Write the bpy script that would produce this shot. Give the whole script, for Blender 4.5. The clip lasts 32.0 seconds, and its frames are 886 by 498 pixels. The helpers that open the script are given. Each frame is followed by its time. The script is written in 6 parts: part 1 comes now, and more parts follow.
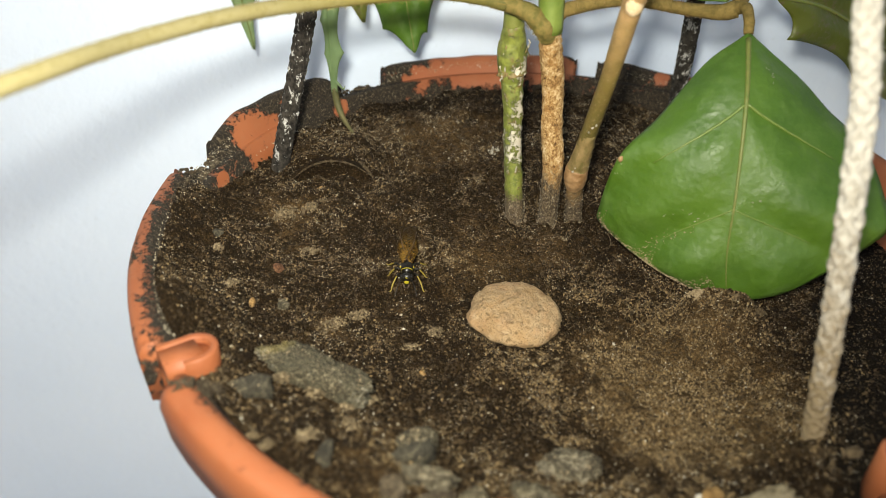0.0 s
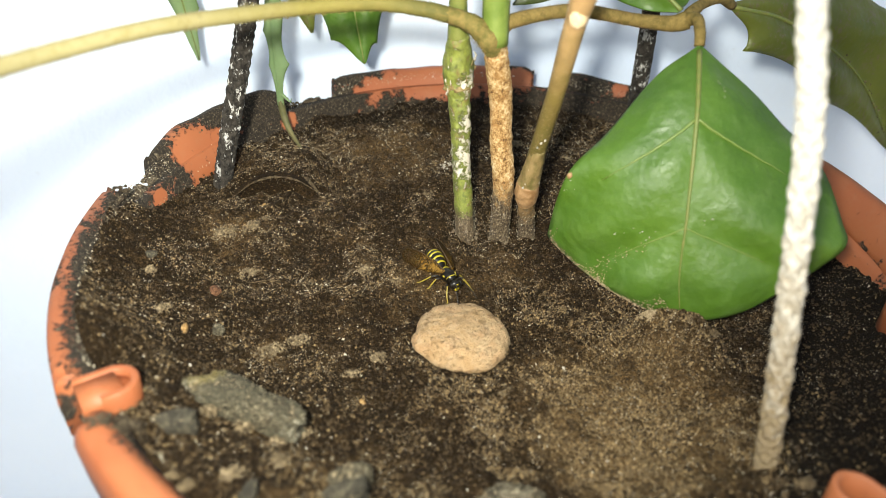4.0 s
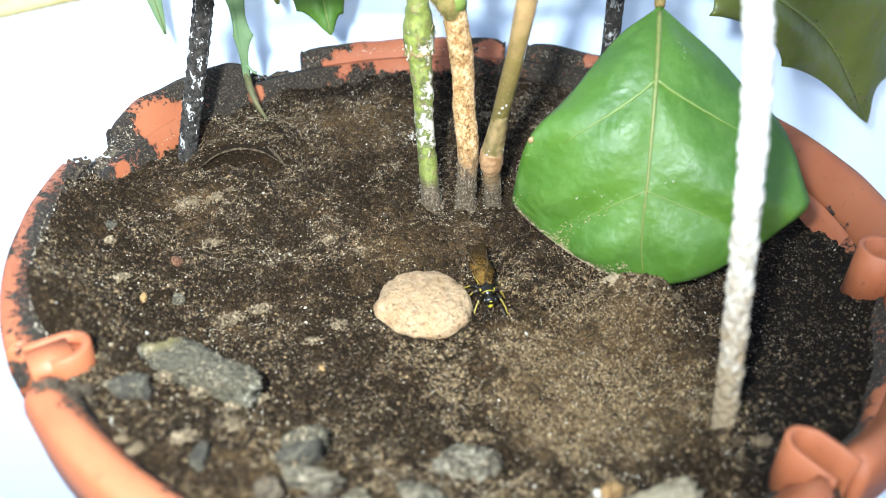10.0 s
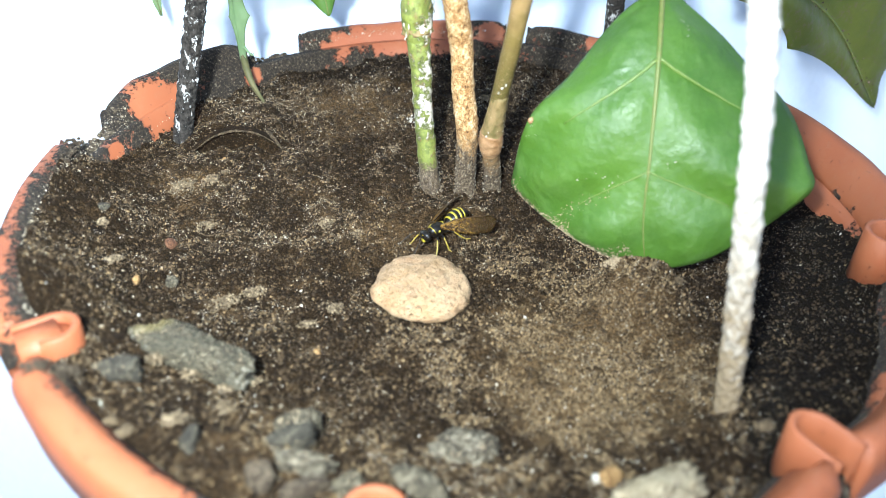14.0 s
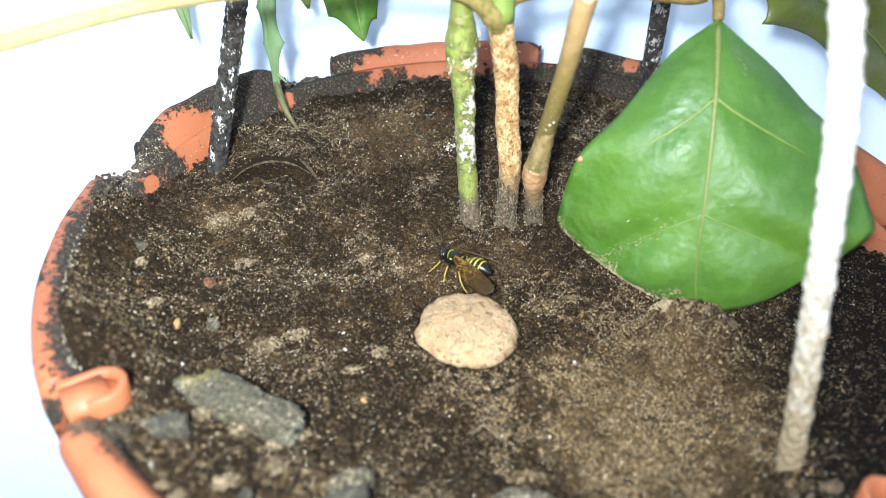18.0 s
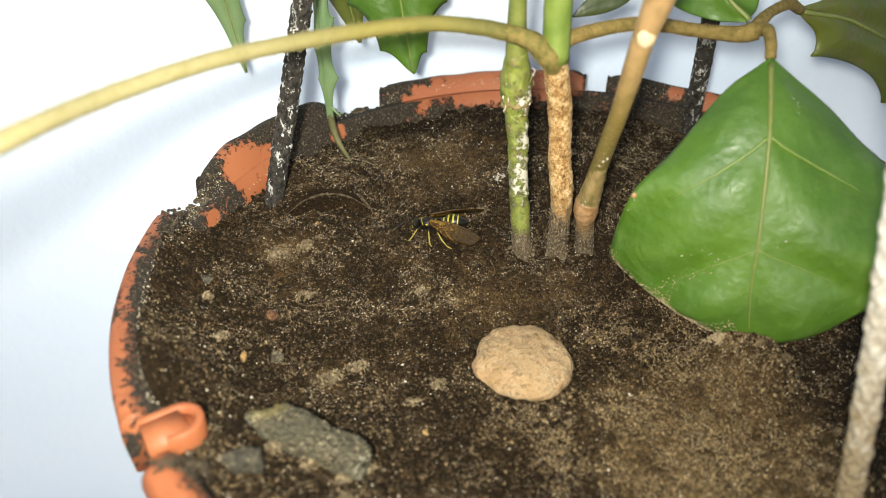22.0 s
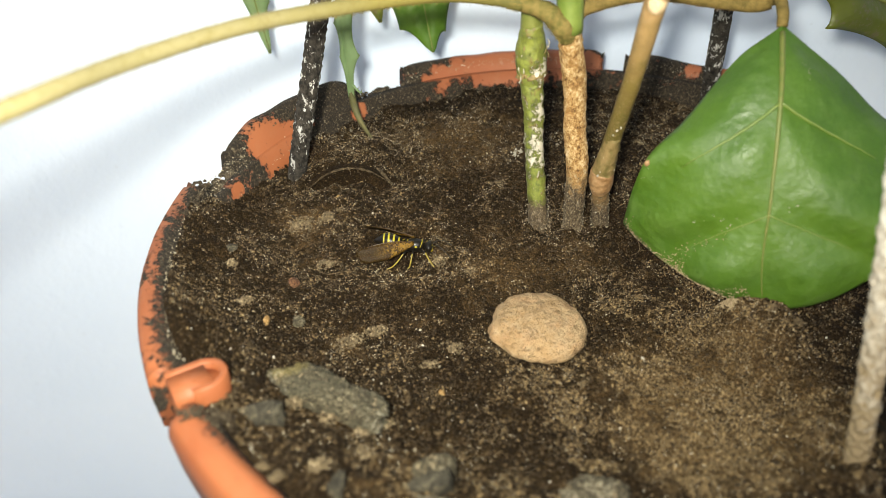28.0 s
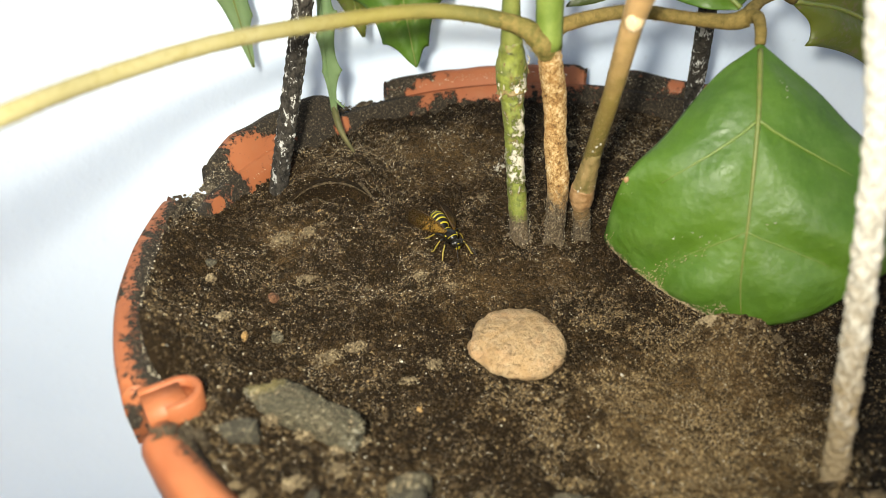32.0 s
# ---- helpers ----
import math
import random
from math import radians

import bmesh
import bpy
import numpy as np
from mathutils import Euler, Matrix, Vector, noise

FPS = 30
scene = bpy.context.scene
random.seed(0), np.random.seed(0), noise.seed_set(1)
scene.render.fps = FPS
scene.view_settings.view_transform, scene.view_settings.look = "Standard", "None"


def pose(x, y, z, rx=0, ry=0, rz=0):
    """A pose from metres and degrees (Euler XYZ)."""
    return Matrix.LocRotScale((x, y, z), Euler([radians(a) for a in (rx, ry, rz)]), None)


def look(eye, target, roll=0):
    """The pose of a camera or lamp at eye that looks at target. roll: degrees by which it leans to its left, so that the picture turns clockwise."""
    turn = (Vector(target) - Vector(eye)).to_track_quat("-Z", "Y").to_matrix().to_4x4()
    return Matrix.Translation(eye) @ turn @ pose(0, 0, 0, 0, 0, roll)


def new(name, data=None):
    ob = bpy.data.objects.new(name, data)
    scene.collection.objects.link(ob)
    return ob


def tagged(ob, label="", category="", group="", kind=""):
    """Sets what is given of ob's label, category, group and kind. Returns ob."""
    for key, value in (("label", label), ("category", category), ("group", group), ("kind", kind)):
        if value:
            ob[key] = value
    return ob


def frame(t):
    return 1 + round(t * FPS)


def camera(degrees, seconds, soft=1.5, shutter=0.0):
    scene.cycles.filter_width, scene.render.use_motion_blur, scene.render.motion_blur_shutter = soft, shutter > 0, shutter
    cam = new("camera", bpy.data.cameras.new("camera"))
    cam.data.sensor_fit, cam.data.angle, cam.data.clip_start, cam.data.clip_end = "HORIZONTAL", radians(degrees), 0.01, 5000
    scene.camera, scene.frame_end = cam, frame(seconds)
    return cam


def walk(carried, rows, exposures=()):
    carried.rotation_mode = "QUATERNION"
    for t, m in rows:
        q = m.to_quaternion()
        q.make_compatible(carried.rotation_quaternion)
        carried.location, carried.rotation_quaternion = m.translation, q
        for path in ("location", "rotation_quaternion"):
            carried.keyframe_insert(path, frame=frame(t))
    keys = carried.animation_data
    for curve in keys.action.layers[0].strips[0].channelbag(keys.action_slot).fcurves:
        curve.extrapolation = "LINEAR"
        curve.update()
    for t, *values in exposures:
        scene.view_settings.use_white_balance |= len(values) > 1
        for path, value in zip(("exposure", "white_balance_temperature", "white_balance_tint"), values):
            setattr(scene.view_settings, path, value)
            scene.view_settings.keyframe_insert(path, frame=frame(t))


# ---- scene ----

# ---------------------------------------------------------------- camera
PATH = [
    (0, -0.0520, -0.1234, 0.0861, -12.77, -35.96, 2.42),
    (0.5, -0.0516, -0.1239, 0.0866, -12.86, -35.90, 2.35),
    (1, -0.0507, -0.1228, 0.0870, -12.71, -35.95, 2.31),
    (1.5, -0.0492, -0.1223, 0.0863, -12.80, -35.77, 2.50),
    (2, -0.0495, -0.1209, 0.0857, -13.12, -35.71, 2.67),
    (2.5, -0.0487, -0.1217, 0.0866, -12.93, -35.69, 2.39),
    (3, -0.0481, -0.1215, 0.0855, -13.51, -35.60, 2.75),
    (3.5, -0.0482, -0.1200, 0.0855, -13.74, -35.62, 2.84),
    (4, -0.0441, -0.1183, 0.0850, -14.46, -35.51, 3.01),
    (4.5, -0.0410, -0.1183, 0.0853, -14.44, -35.57, 2.99),
    (6.5, -0.0381, -0.1179, 0.0798, -15.26, -35.94, 3.28),
    (7, -0.0365, -0.1172, 0.0793, -15.49, -36.21, 3.42),
    (7.5, -0.0358, -0.1177, 0.0802, -15.25, -36.32, 2.95),
    (8, -0.0366, -0.1180, 0.0800, -14.93, -36.41, 2.69),
    (8.5, -0.0374, -0.1180, 0.0791, -15.10, -36.29, 2.86),
    (9, -0.0367, -0.1190, 0.0797, -14.91, -36.35, 2.69),
    (9.5, -0.0378, -0.1200, 0.0797, -14.69, -36.37, 2.57),
    (10, -0.0382, -0.1213, 0.0813, -14.81, -36.24, 2.54),
    (10.5, -0.0381, -0.1232, 0.0825, -14.61, -36.17, 2.55),
    (11, -0.0399, -0.1241, 0.0813, -14.56, -36.37, 2.55),
    (11.5, -0.0400, -0.1245, 0.0812, -14.72, -36.28, 2.65),
    (12, -0.0409, -0.1252, 0.0807, -14.66, -36.36, 2.70),
    (12.5, -0.0411, -0.1232, 0.0794, -14.92, -36.62, 2.80),
    (13, -0.0398, -0.1204, 0.0785, -14.87, -36.55, 2.88),
    (13.5, -0.0365, -0.1197, 0.0791, -14.83, -36.73, 2.62),
    (14, -0.0369, -0.1206, 0.0784, -14.53, -36.77, 2.51),
    (14.5, -0.0391, -0.1223, 0.0775, -14.55, -36.42, 2.88),
    (15, -0.0406, -0.1202, 0.0786, -14.60, -36.45, 2.85),
    (15.5, -0.0422, -0.1160, 0.0807, -14.65, -36.61, 3.07),
    (17.5, -0.0418, -0.1111, 0.0833, -14.25, -37.29, 2.54),
    (18, -0.0421, -0.1112, 0.0831, -14.06, -37.43, 2.29),
    (18.5, -0.0419, -0.1115, 0.0833, -14.09, -37.41, 2.39),
    (19, -0.0408, -0.1118, 0.0839, -13.97, -37.43, 2.21),
    (19.5, -0.0400, -0.1107, 0.0853, -13.72, -37.59, 1.87),
    (20, -0.0416, -0.1114, 0.0860, -13.37, -37.31, 1.79),
    (20.5, -0.0420, -0.1110, 0.0860, -13.13, -37.41, 1.71),
    (21, -0.0435, -0.1106, 0.0871, -12.86, -37.18, 1.49),
    (21.5, -0.0464, -0.1114, 0.0890, -11.71, -37.13, 0.58),
    (22, -0.0475, -0.1101, 0.0891, -11.72, -36.99, 0.69),
    (22.5, -0.0460, -0.1102, 0.0904, -11.48, -36.45, 0.59),
    (23, -0.0466, -0.1120, 0.0915, -11.24, -36.29, 0.41),
    (23.5, -0.0471, -0.1150, 0.0918, -11.46, -36.14, 0.63),
    (24, -0.0466, -0.1152, 0.0915, -11.55, -36.20, 0.52),
    (24.5, -0.0472, -0.1153, 0.0916, -11.40, -36.18, 0.49),
    (25, -0.0482, -0.1149, 0.0918, -11.46, -36.15, 0.43),
    (25.5, -0.0503, -0.1144, 0.0922, -10.67, -36.20, 0.19),
    (26, -0.0513, -0.1148, 0.0900, -9.47, -36.93, -0.60),
    (26.5, -0.0499, -0.1165, 0.0889, -9.37, -37.09, -0.77),
    (28.5, -0.0470, -0.1167, 0.0864, -9.56, -36.96, -0.59),
    (29, -0.0470, -0.1187, 0.0882, -9.96, -36.82, -0.32),
    (29.5, -0.0466, -0.1192, 0.0881, -9.95, -36.67, -0.26),
    (30, -0.0462, -0.1171, 0.0870, -10.35, -36.41, 0.09),
    (30.5, -0.0458, -0.1159, 0.0861, -10.27, -36.49, 0.04),
    (31, -0.0446, -0.1154, 0.0866, -10.66, -36.39, 0.22),
    (31.5, -0.0449, -0.1162, 0.0877, -10.50, -36.32, 0.10),
    (32, -0.0446, -0.1162, 0.0872, -10.10, -36.29, -0.17),
]
cam = camera(57.33, 32.0, soft=0.85)
cam.data.dof.use_dof = True
cam.data.dof.focus_distance = 0.167
cam.data.dof.aperture_fstop = 16.0
walk(cam, [(t, pose(x, y, z, 90 + pitch, 0, yaw) @ pose(0, 0, 0, 0, 0, roll)) for t, x, y, z, yaw, pitch, roll in PATH],
     [(0, -0.18, 7200, 8), (1, -0.12, 7200, 8), (2, 0.08, 7150, 8), (3, 0.12, 7150, 8), (4.0, 0.29, 6850, 7), (6.5, 0.84, 5550, 7), (15, 0.92, 5450, 7), (18, 0.88, 5600, 7),
      (20.5, 0.76, 6050, 7), (22.5, 0.12, 7050, 7), (25, 0.1, 7150, 8), (28.5, 0.1, 7150, 7), (32, 0.17, 7150, 7)])

# ---------------------------------------------------------------- light
SUN_WAY = Vector((0.258, 0.807, -0.53)).normalized()
world = bpy.data.worlds.new("sky")
scene.world = world
world.use_nodes = True
wn = world.node_tree.nodes
sky = wn.new("ShaderNodeTexSky")
sky.sky_type = "NISHITA"
sky.sun_disc = False
sky.sun_elevation = math.asin(-SUN_WAY.z)
sky.sun_rotation = math.atan2(-SUN_WAY.x, -SUN_WAY.y)
world.node_tree.links.new(sky.outputs[0], wn["Background"].inputs[0])
wn["Background"].inputs[1].default_value = 0.14
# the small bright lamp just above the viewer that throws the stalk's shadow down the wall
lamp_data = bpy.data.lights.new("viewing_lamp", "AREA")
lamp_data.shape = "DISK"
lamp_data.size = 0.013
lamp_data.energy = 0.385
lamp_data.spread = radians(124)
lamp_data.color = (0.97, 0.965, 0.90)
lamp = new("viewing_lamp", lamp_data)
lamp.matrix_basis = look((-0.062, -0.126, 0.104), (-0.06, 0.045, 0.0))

# ---------------------------------------------------------------- materials
MM = 0.001


class Mat:
    """A small builder of node materials."""

    def __init__(self, name, rough=0.6, metal=0.0, spec=0.5):
        self.m = bpy.data.materials.new(name)
        self.m.use_nodes = True
        self.t = self.m.node_tree
        self.b = self.t.nodes["Principled BSDF"]
        self.b.inputs["Roughness"].default_value = rough
        self.b.inputs["Metallic"].default_value = metal
        self.b.inputs["Specular IOR Level"].default_value = spec
        self.place = self.add("ShaderNodeTexCoord").outputs["Object"]

    def add(self, kind, **inputs):
        n = self.t.nodes.new(kind)
        for key, v in inputs.items():
            self.put(n.inputs[key.replace("_", " ")], v)
        return n

    def put(self, socket, v):
        if isinstance(v, bpy.types.NodeSocket):
            self.t.links.new(v, socket)
        else:
            socket.default_value = v

    def world_place(self):
        self.place = self.add("ShaderNodeNewGeometry").outputs["Position"]
        return self

    def noise(self, mm, detail=4.0, rough=0.55, distortion=0.0):
        """Noise whose lumps are about that many millimetres wide."""
        n = self.add("ShaderNodeTexNoise", Vector=self.place, Scale=1000.0 / mm, Detail=detail, Roughness=rough, Distortion=distortion)
        return n.outputs["Fac"]

    def ramp(self, fac, *stops):
        n = self.add("ShaderNodeValToRGB", Fac=fac)
        e = n.color_ramp.elements
        while len(e) < len(stops):
            e.new(0.5)
        for el, (p, c) in zip(e, stops):
            el.position = p
            el.color = (*c, 1) if len(c) == 3 else c
        return n.outputs["Color"]

    def grey(self, fac, lo, hi, a=0.0, b=1.0):
        n = self.add("ShaderNodeMapRange", Value=fac)
        for k, v in (("From Min", lo), ("From Max", hi), ("To Min", a), ("To Max", b)):
            n.inputs[k].default_value = v
        return n.outputs[0]

    def mix(self, fac, a, b, how="MIX"):
        n = self.t.nodes.new("ShaderNodeMix")
        n.data_type, n.blend_type = "RGBA", how
        self.put(n.inputs[0], fac)
        for s, v in ((n.inputs[6], a), (n.inputs[7], b)):
            self.put(s, (*v, 1) if isinstance(v, tuple) and len(v) == 3 else v)
        return n.outputs[2]

    def math(self, op, a, b=0.0):
        n = self.t.nodes.new("ShaderNodeMath")
        n.operation = op
        self.put(n.inputs[0], a)
        self.put(n.inputs[1], b)
        return n.outputs[0]

    def near(self, x, y, z, mm):
        """1 at a place, falling to 0 at that many millimetres from it."""
        d = self.t.nodes.new("ShaderNodeVectorMath")
        d.operation = "DISTANCE"
        self.put(d.inputs[0], self.place)
        d.inputs[1].default_value = (x * MM, y * MM, z * MM)
        return self.grey(d.outputs["Value"], 0.0, mm * MM, 1.0, 0.0)

    def axis(self, i):
        return self.add("ShaderNodeSeparateXYZ", Vector=self.place).outputs[i]

    def island(self):
        return self.add("ShaderNodeNewGeometry").outputs["Random Per Island"]

    def colour(self, c):
        self.put(self.b.inputs["Base Color"], (*c, 1) if isinstance(c, tuple) and len(c) == 3 else c)
        return self

    def rough(self, r):
        self.put(self.b.inputs["Roughness"], r)
        return self

    def bump(self, height, mm=0.1, strength=1.0):
        n = self.add("ShaderNodeBump", Height=height, Strength=strength, Distance=mm * MM)
        if self.b.inputs["Normal"].is_linked:
            self.put(n.inputs["Normal"], self.b.inputs["Normal"].links[0].from_socket)
        self.put(self.b.inputs["Normal"], n.outputs[0])
        return self


def soil_colours(m):
    """Dark damp earth, with shade painted in at the right and back, brown crumbs, and broad dry tan patches."""
    fine = m.ramp(m.noise(0.34, 7, 0.8), (0.38, (0.0035, 0.0022, 0.001)), (0.53, (0.0135, 0.0083, 0.0034)), (0.63, (0.05, 0.032, 0.0132)), (0.73, (0.24, 0.17, 0.08)))
    dry = m.ramp(m.noise(0.34, 7, 0.8), (0.35, (0.012, 0.0078, 0.0034)), (0.48, (0.05, 0.033, 0.0145)), (0.6, (0.145, 0.1, 0.046)), (0.74, (0.46, 0.345, 0.18)))
    # damp plus the leaf's shade, put into the colour at the right and back
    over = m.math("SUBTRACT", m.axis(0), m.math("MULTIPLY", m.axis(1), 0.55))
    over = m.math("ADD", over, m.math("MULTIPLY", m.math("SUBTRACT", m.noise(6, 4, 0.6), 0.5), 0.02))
    dry_lit = m.grey(over, 0.0535, 0.059, 1.0, 0.0)
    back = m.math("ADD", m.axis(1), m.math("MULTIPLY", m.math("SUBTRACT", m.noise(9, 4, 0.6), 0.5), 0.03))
    dry_lit = m.math("MULTIPLY", dry_lit, m.grey(back, 0.058, 0.068, 1.0, 0.35))
    patch = m.near(13, -35, -12, 31)
    for x, y, z, reach, much in ((-14, 4, -13, 24, 0.6), (-27, 10, -12, 14, 0.35), (-6, -60, -8, 20, 0.3), (-15, 50, -8, 30, 0.72), (-53, 23, -11, 12, 0.75), (-46, -8, -13, 8, 0.6), (-51, 13, -11, 7, 0.6), (0, 6, -14, 16, 0.55), (-42, -52, -8, 24, 0.45), (-20, -60, -8, 20, 0.4)):
        patch = m.math("MAXIMUM", patch, m.math("MULTIPLY", m.near(x, y, z, reach), much))
    patch = m.math("MULTIPLY", patch, dry_lit)
    mask = m.grey(m.math("ADD", patch, m.math("MULTIPLY", m.noise(6, 6, 0.76, 0.5), 1.5)), 1.02, 1.36)
    half = m.math("MULTIPLY", m.grey(m.noise(4, 6, 0.72), 0.5, 0.66), 0.42)
    half = m.math("MULTIPLY", half, dry_lit)
    c = m.mix(mask, m.mix(half, fine, dry), dry)
    dust = m.math("MULTIPLY", m.near(9, -40, -12, 30), dry_lit)
    dust = m.grey(m.math("ADD", dust, m.math("MULTIPLY", m.noise(4.5, 6, 0.78, 0.4), 1.5)), 1.12, 1.4, 0.0, 0.4)
    c = m.mix(dust, c, m.ramp(m.noise(0.45, 6, 0.78), (0.38, (0.022, 0.0148, 0.0068)), (0.52, (0.135, 0.097, 0.047)), (0.7, (0.5, 0.39, 0.22))))
    c = m.mix(m.math("MULTIPLY", m.grey(m.noise(5.5, 6, 0.75, 0.5), 0.5, 0.6), 0.62), c, m.ramp(m.noise(0.4, 6, 0.8), (0.42, (0.004, 0.0028, 0.0015)), (0.6, (0.02, 0.0135, 0.0068)), (0.72, (0.16, 0.115, 0.06))))
    c = m.mix(1.0, c, (1.12, 1.0, 0.88), "MULTIPLY")
    return m.mix(m.grey(dry_lit, 0, 1, 0.72, 0.0), c, (0.004, 0.003, 0.002))


def soil_material():
    m = Mat("soil", rough=0.9, spec=0.12).world_place()
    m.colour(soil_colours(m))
    m.bump(m.noise(0.3, 6, 0.8), 0.45).bump(m.noise(1.5, 5, 0.7), 0.7)
    return m.m


def grain_material(name, *stops, rough=0.75):
    m = Mat(name, rough=rough, spec=0.2 if rough > 0.5 else 0.5)
    m.colour(m.mix(0.4, m.ramp(m.island(), *stops), m.ramp(m.noise(0.5), (0.3, stops[0][1]), (0.75, stops[-1][1]))))
    m.bump(m.noise(0.25, 3), 0.08)
    return m.m


def plastic_material(name, dirty, clean=(), inside=0.0):
    """Terracotta-coloured plastic with smears of dried earth. dirty: how much of it is covered; clean: places (x, y, z, reach) left bare;
    inside: earth covers all that lies nearer to the middle than this many millimetres."""
    m = Mat(name, rough=0.5, spec=0.4).world_place()
    clay = m.mix(m.grey(m.noise(24, 3), 0.35, 0.7), (0.25, 0.072, 0.0255), (0.3, 0.097, 0.0365))
    clay = m.mix(m.math("MULTIPLY", m.grey(m.noise(2.0, 5, 0.7), 0.5, 0.75), 0.4), clay, (0.27, 0.112, 0.052))
    specks = m.grey(m.noise(1.3, 4, 0.7), 0.64, 0.7)
    ragged = m.math("ADD", m.noise(11, 5, 0.65, 0.4), m.math("MULTIPLY", m.noise(1.6, 4, 0.7), 0.3))
    mask = m.grey(ragged, 0.95 - dirty, 1.0 - dirty)
    if inside:
        flat = m.t.nodes.new("ShaderNodeVectorMath")
        flat.operation = "MULTIPLY"
        m.put(flat.inputs[0], m.place)
        flat.inputs[1].default_value = (1, 1, 0)
        long = m.t.nodes.new("ShaderNodeVectorMath")
        long.operation = "LENGTH"
        m.put(long.inputs[0], flat.outputs[0])
        reach = m.math("ADD", long.outputs["Value"], m.math("MULTIPLY", m.math("SUBTRACT", ragged, 0.65), 0.014))
        reach = m.math("ADD", reach, m.math("MULTIPLY", m.math("SUBTRACT", m.noise(0.8, 6, 0.8), 0.5), 0.008))
        mask = m.math("MAXIMUM", mask, m.grey(reach, (inside - 0.3) * MM, (inside + 0.3) * MM, 1.0, 0.0))
    for x, y, z, reach in clean:
        near = m.math("ADD", m.near(x, y, z, reach), m.math("ADD", m.math("MULTIPLY", m.math("SUBTRACT", ragged, 0.65), 1.5), m.math("MULTIPLY", m.math("SUBTRACT", m.noise(1.3, 5, 0.75), 0.5), 1.1)))
        mask = m.math("MINIMUM", mask, m.grey(near, 0.18, 0.26, 1.0, 0.0))
    mask = m.math("MAXIMUM", mask, m.math("MULTIPLY", specks, min(0.9, 0.3 + 0.6 * dirty)))
    earth = m.ramp(m.noise(0.5, 6, 0.8), (0.38, (0.007, 0.005, 0.0027)), (0.52, (0.022, 0.015, 0.008)), (0.6, (0.075, 0.055, 0.031)), (0.68, (0.42, 0.36, 0.25)))
    m.colour(m.mix(mask, clay, earth))
    m.rough(m.grey(mask, 0, 1, 0.58, 0.95))
    m.bump(m.math("MULTIPLY", mask, m.noise(1.0, 4, 0.7)), 0.7).bump(m.noise(0.9, 4, 0.6), 0.06)
    return m.m


def leaf_material(name, dark, light, gloss=0.38, glow=0.25, dust=0.0, netted=False):
    m = Mat(name, rough=gloss, spec=0.5).world_place()
    tone = m.mix(m.grey(m.noise(16, 4), 0.3, 0.7), dark, light)
    tone = m.mix(m.math("MULTIPLY", m.noise(1.4, 4, 0.7), 0.35), tone, tuple(0.55 * c for c in dark))
    if dust:
        crumbs = m.grey(m.math("ADD", m.noise(1.0, 4, 0.7), m.math("MULTIPLY", m.noise(7, 3), 0.35)), 0.86 - dust * 0.2, 0.93 - dust * 0.2)
        tone = m.mix(crumbs, tone, (0.13, 0.10, 0.06))
    m.colour(tone)
    m.rough(m.grey(m.noise(5, 4), 0.3, 0.7, gloss - 0.08, gloss + 0.14))
    if netted:
        net = m.add("ShaderNodeTexVoronoi", Vector=m.place, Scale=900.0)
        net.feature = "DISTANCE_TO_EDGE"
        line = m.grey(net.outputs["Distance"], 0.0, 0.09, 1.0, 0.0)
        tone = m.mix(m.math("MULTIPLY", line, 0.1), tone, tuple(1.5 * c for c in light))
        specks = m.grey(m.noise(0.9, 4, 0.75), 0.73, 0.76)
        # pale mottling in the colour imitates the gloss of the blade
        painted_sheen = m.math("MULTIPLY", m.grey(m.noise(4.5, 5, 0.7, 0.6), 0.5, 0.66), 0.16)
        tone = m.mix(painted_sheen, tone, (0.17, 0.26, 0.08))
        m.colour(m.mix(m.math("MULTIPLY", specks, 0.6), tone, (0.4, 0.42, 0.3)))
        m.bump(m.noise(1.2, 4, 0.7), 0.12)
    m.bump(m.noise(9, 3), 1.1).bump(m.noise(3, 3), 0.15)
    thin = m.add("ShaderNodeBsdfTranslucent")
    m.put(thin.inputs["Color"], (light[0] * 2.2, light[1] * 2.0, light[2] * 0.9, 1))
    both = m.add("ShaderNodeMixShader")
    both.inputs[0].default_value = glow
    m.t.links.new(m.b.outputs[0], both.inputs[1])
    m.t.links.new(thin.outputs[0], both.inputs[2])
    m.t.links.new(both.outputs[0], m.t.nodes["Material Output"].inputs["Surface"])
    return m.m


def streaked(name, a, b, scale=2.0, rough=0.6, bump=0.2, spots=None, cut=0.6, stretch=1.0):
    m = Mat(name, rough=rough, spec=0.2 if rough > 0.75 else 0.5).world_place()
    if stretch != 1.0:
        long = m.t.nodes.new("ShaderNodeVectorMath")
        long.operation = "MULTIPLY"
        m.put(long.inputs[0], m.place)
        long.inputs[1].default_value = (1, 1, stretch)
        m.place = long.outputs[0]
    c = m.mix(m.grey(m.noise(scale, 5, 0.65), 0.35, 0.65), a, b)
    if spots:
        c = m.mix(m.grey(m.noise(scale * 1.7, 5, 0.7, 0.6), cut, cut + 0.05), c, spots)
    m.colour(c)
    m.bump(m.noise(scale * 0.5, 4, 0.65), bump)
    return m.m


def wall_material():
    m = Mat("white plaster", rough=0.8, spec=0.3).world_place()
    c = m.mix(m.grey(m.noise(60, 4), 0.3, 0.7), (0.655, 0.75, 0.89), (0.7, 0.785, 0.915))
    c = m.mix(m.math("MULTIPLY", m.grey(m.noise(3.5, 4, 0.7), 0.66, 0.75), 0.3), c, (0.47, 0.51, 0.56))
    m.colour(c)
    m.bump(m.noise(5, 5, 0.6), 0.5).bump(m.noise(1.2, 4, 0.6), 0.12)
    return m.m


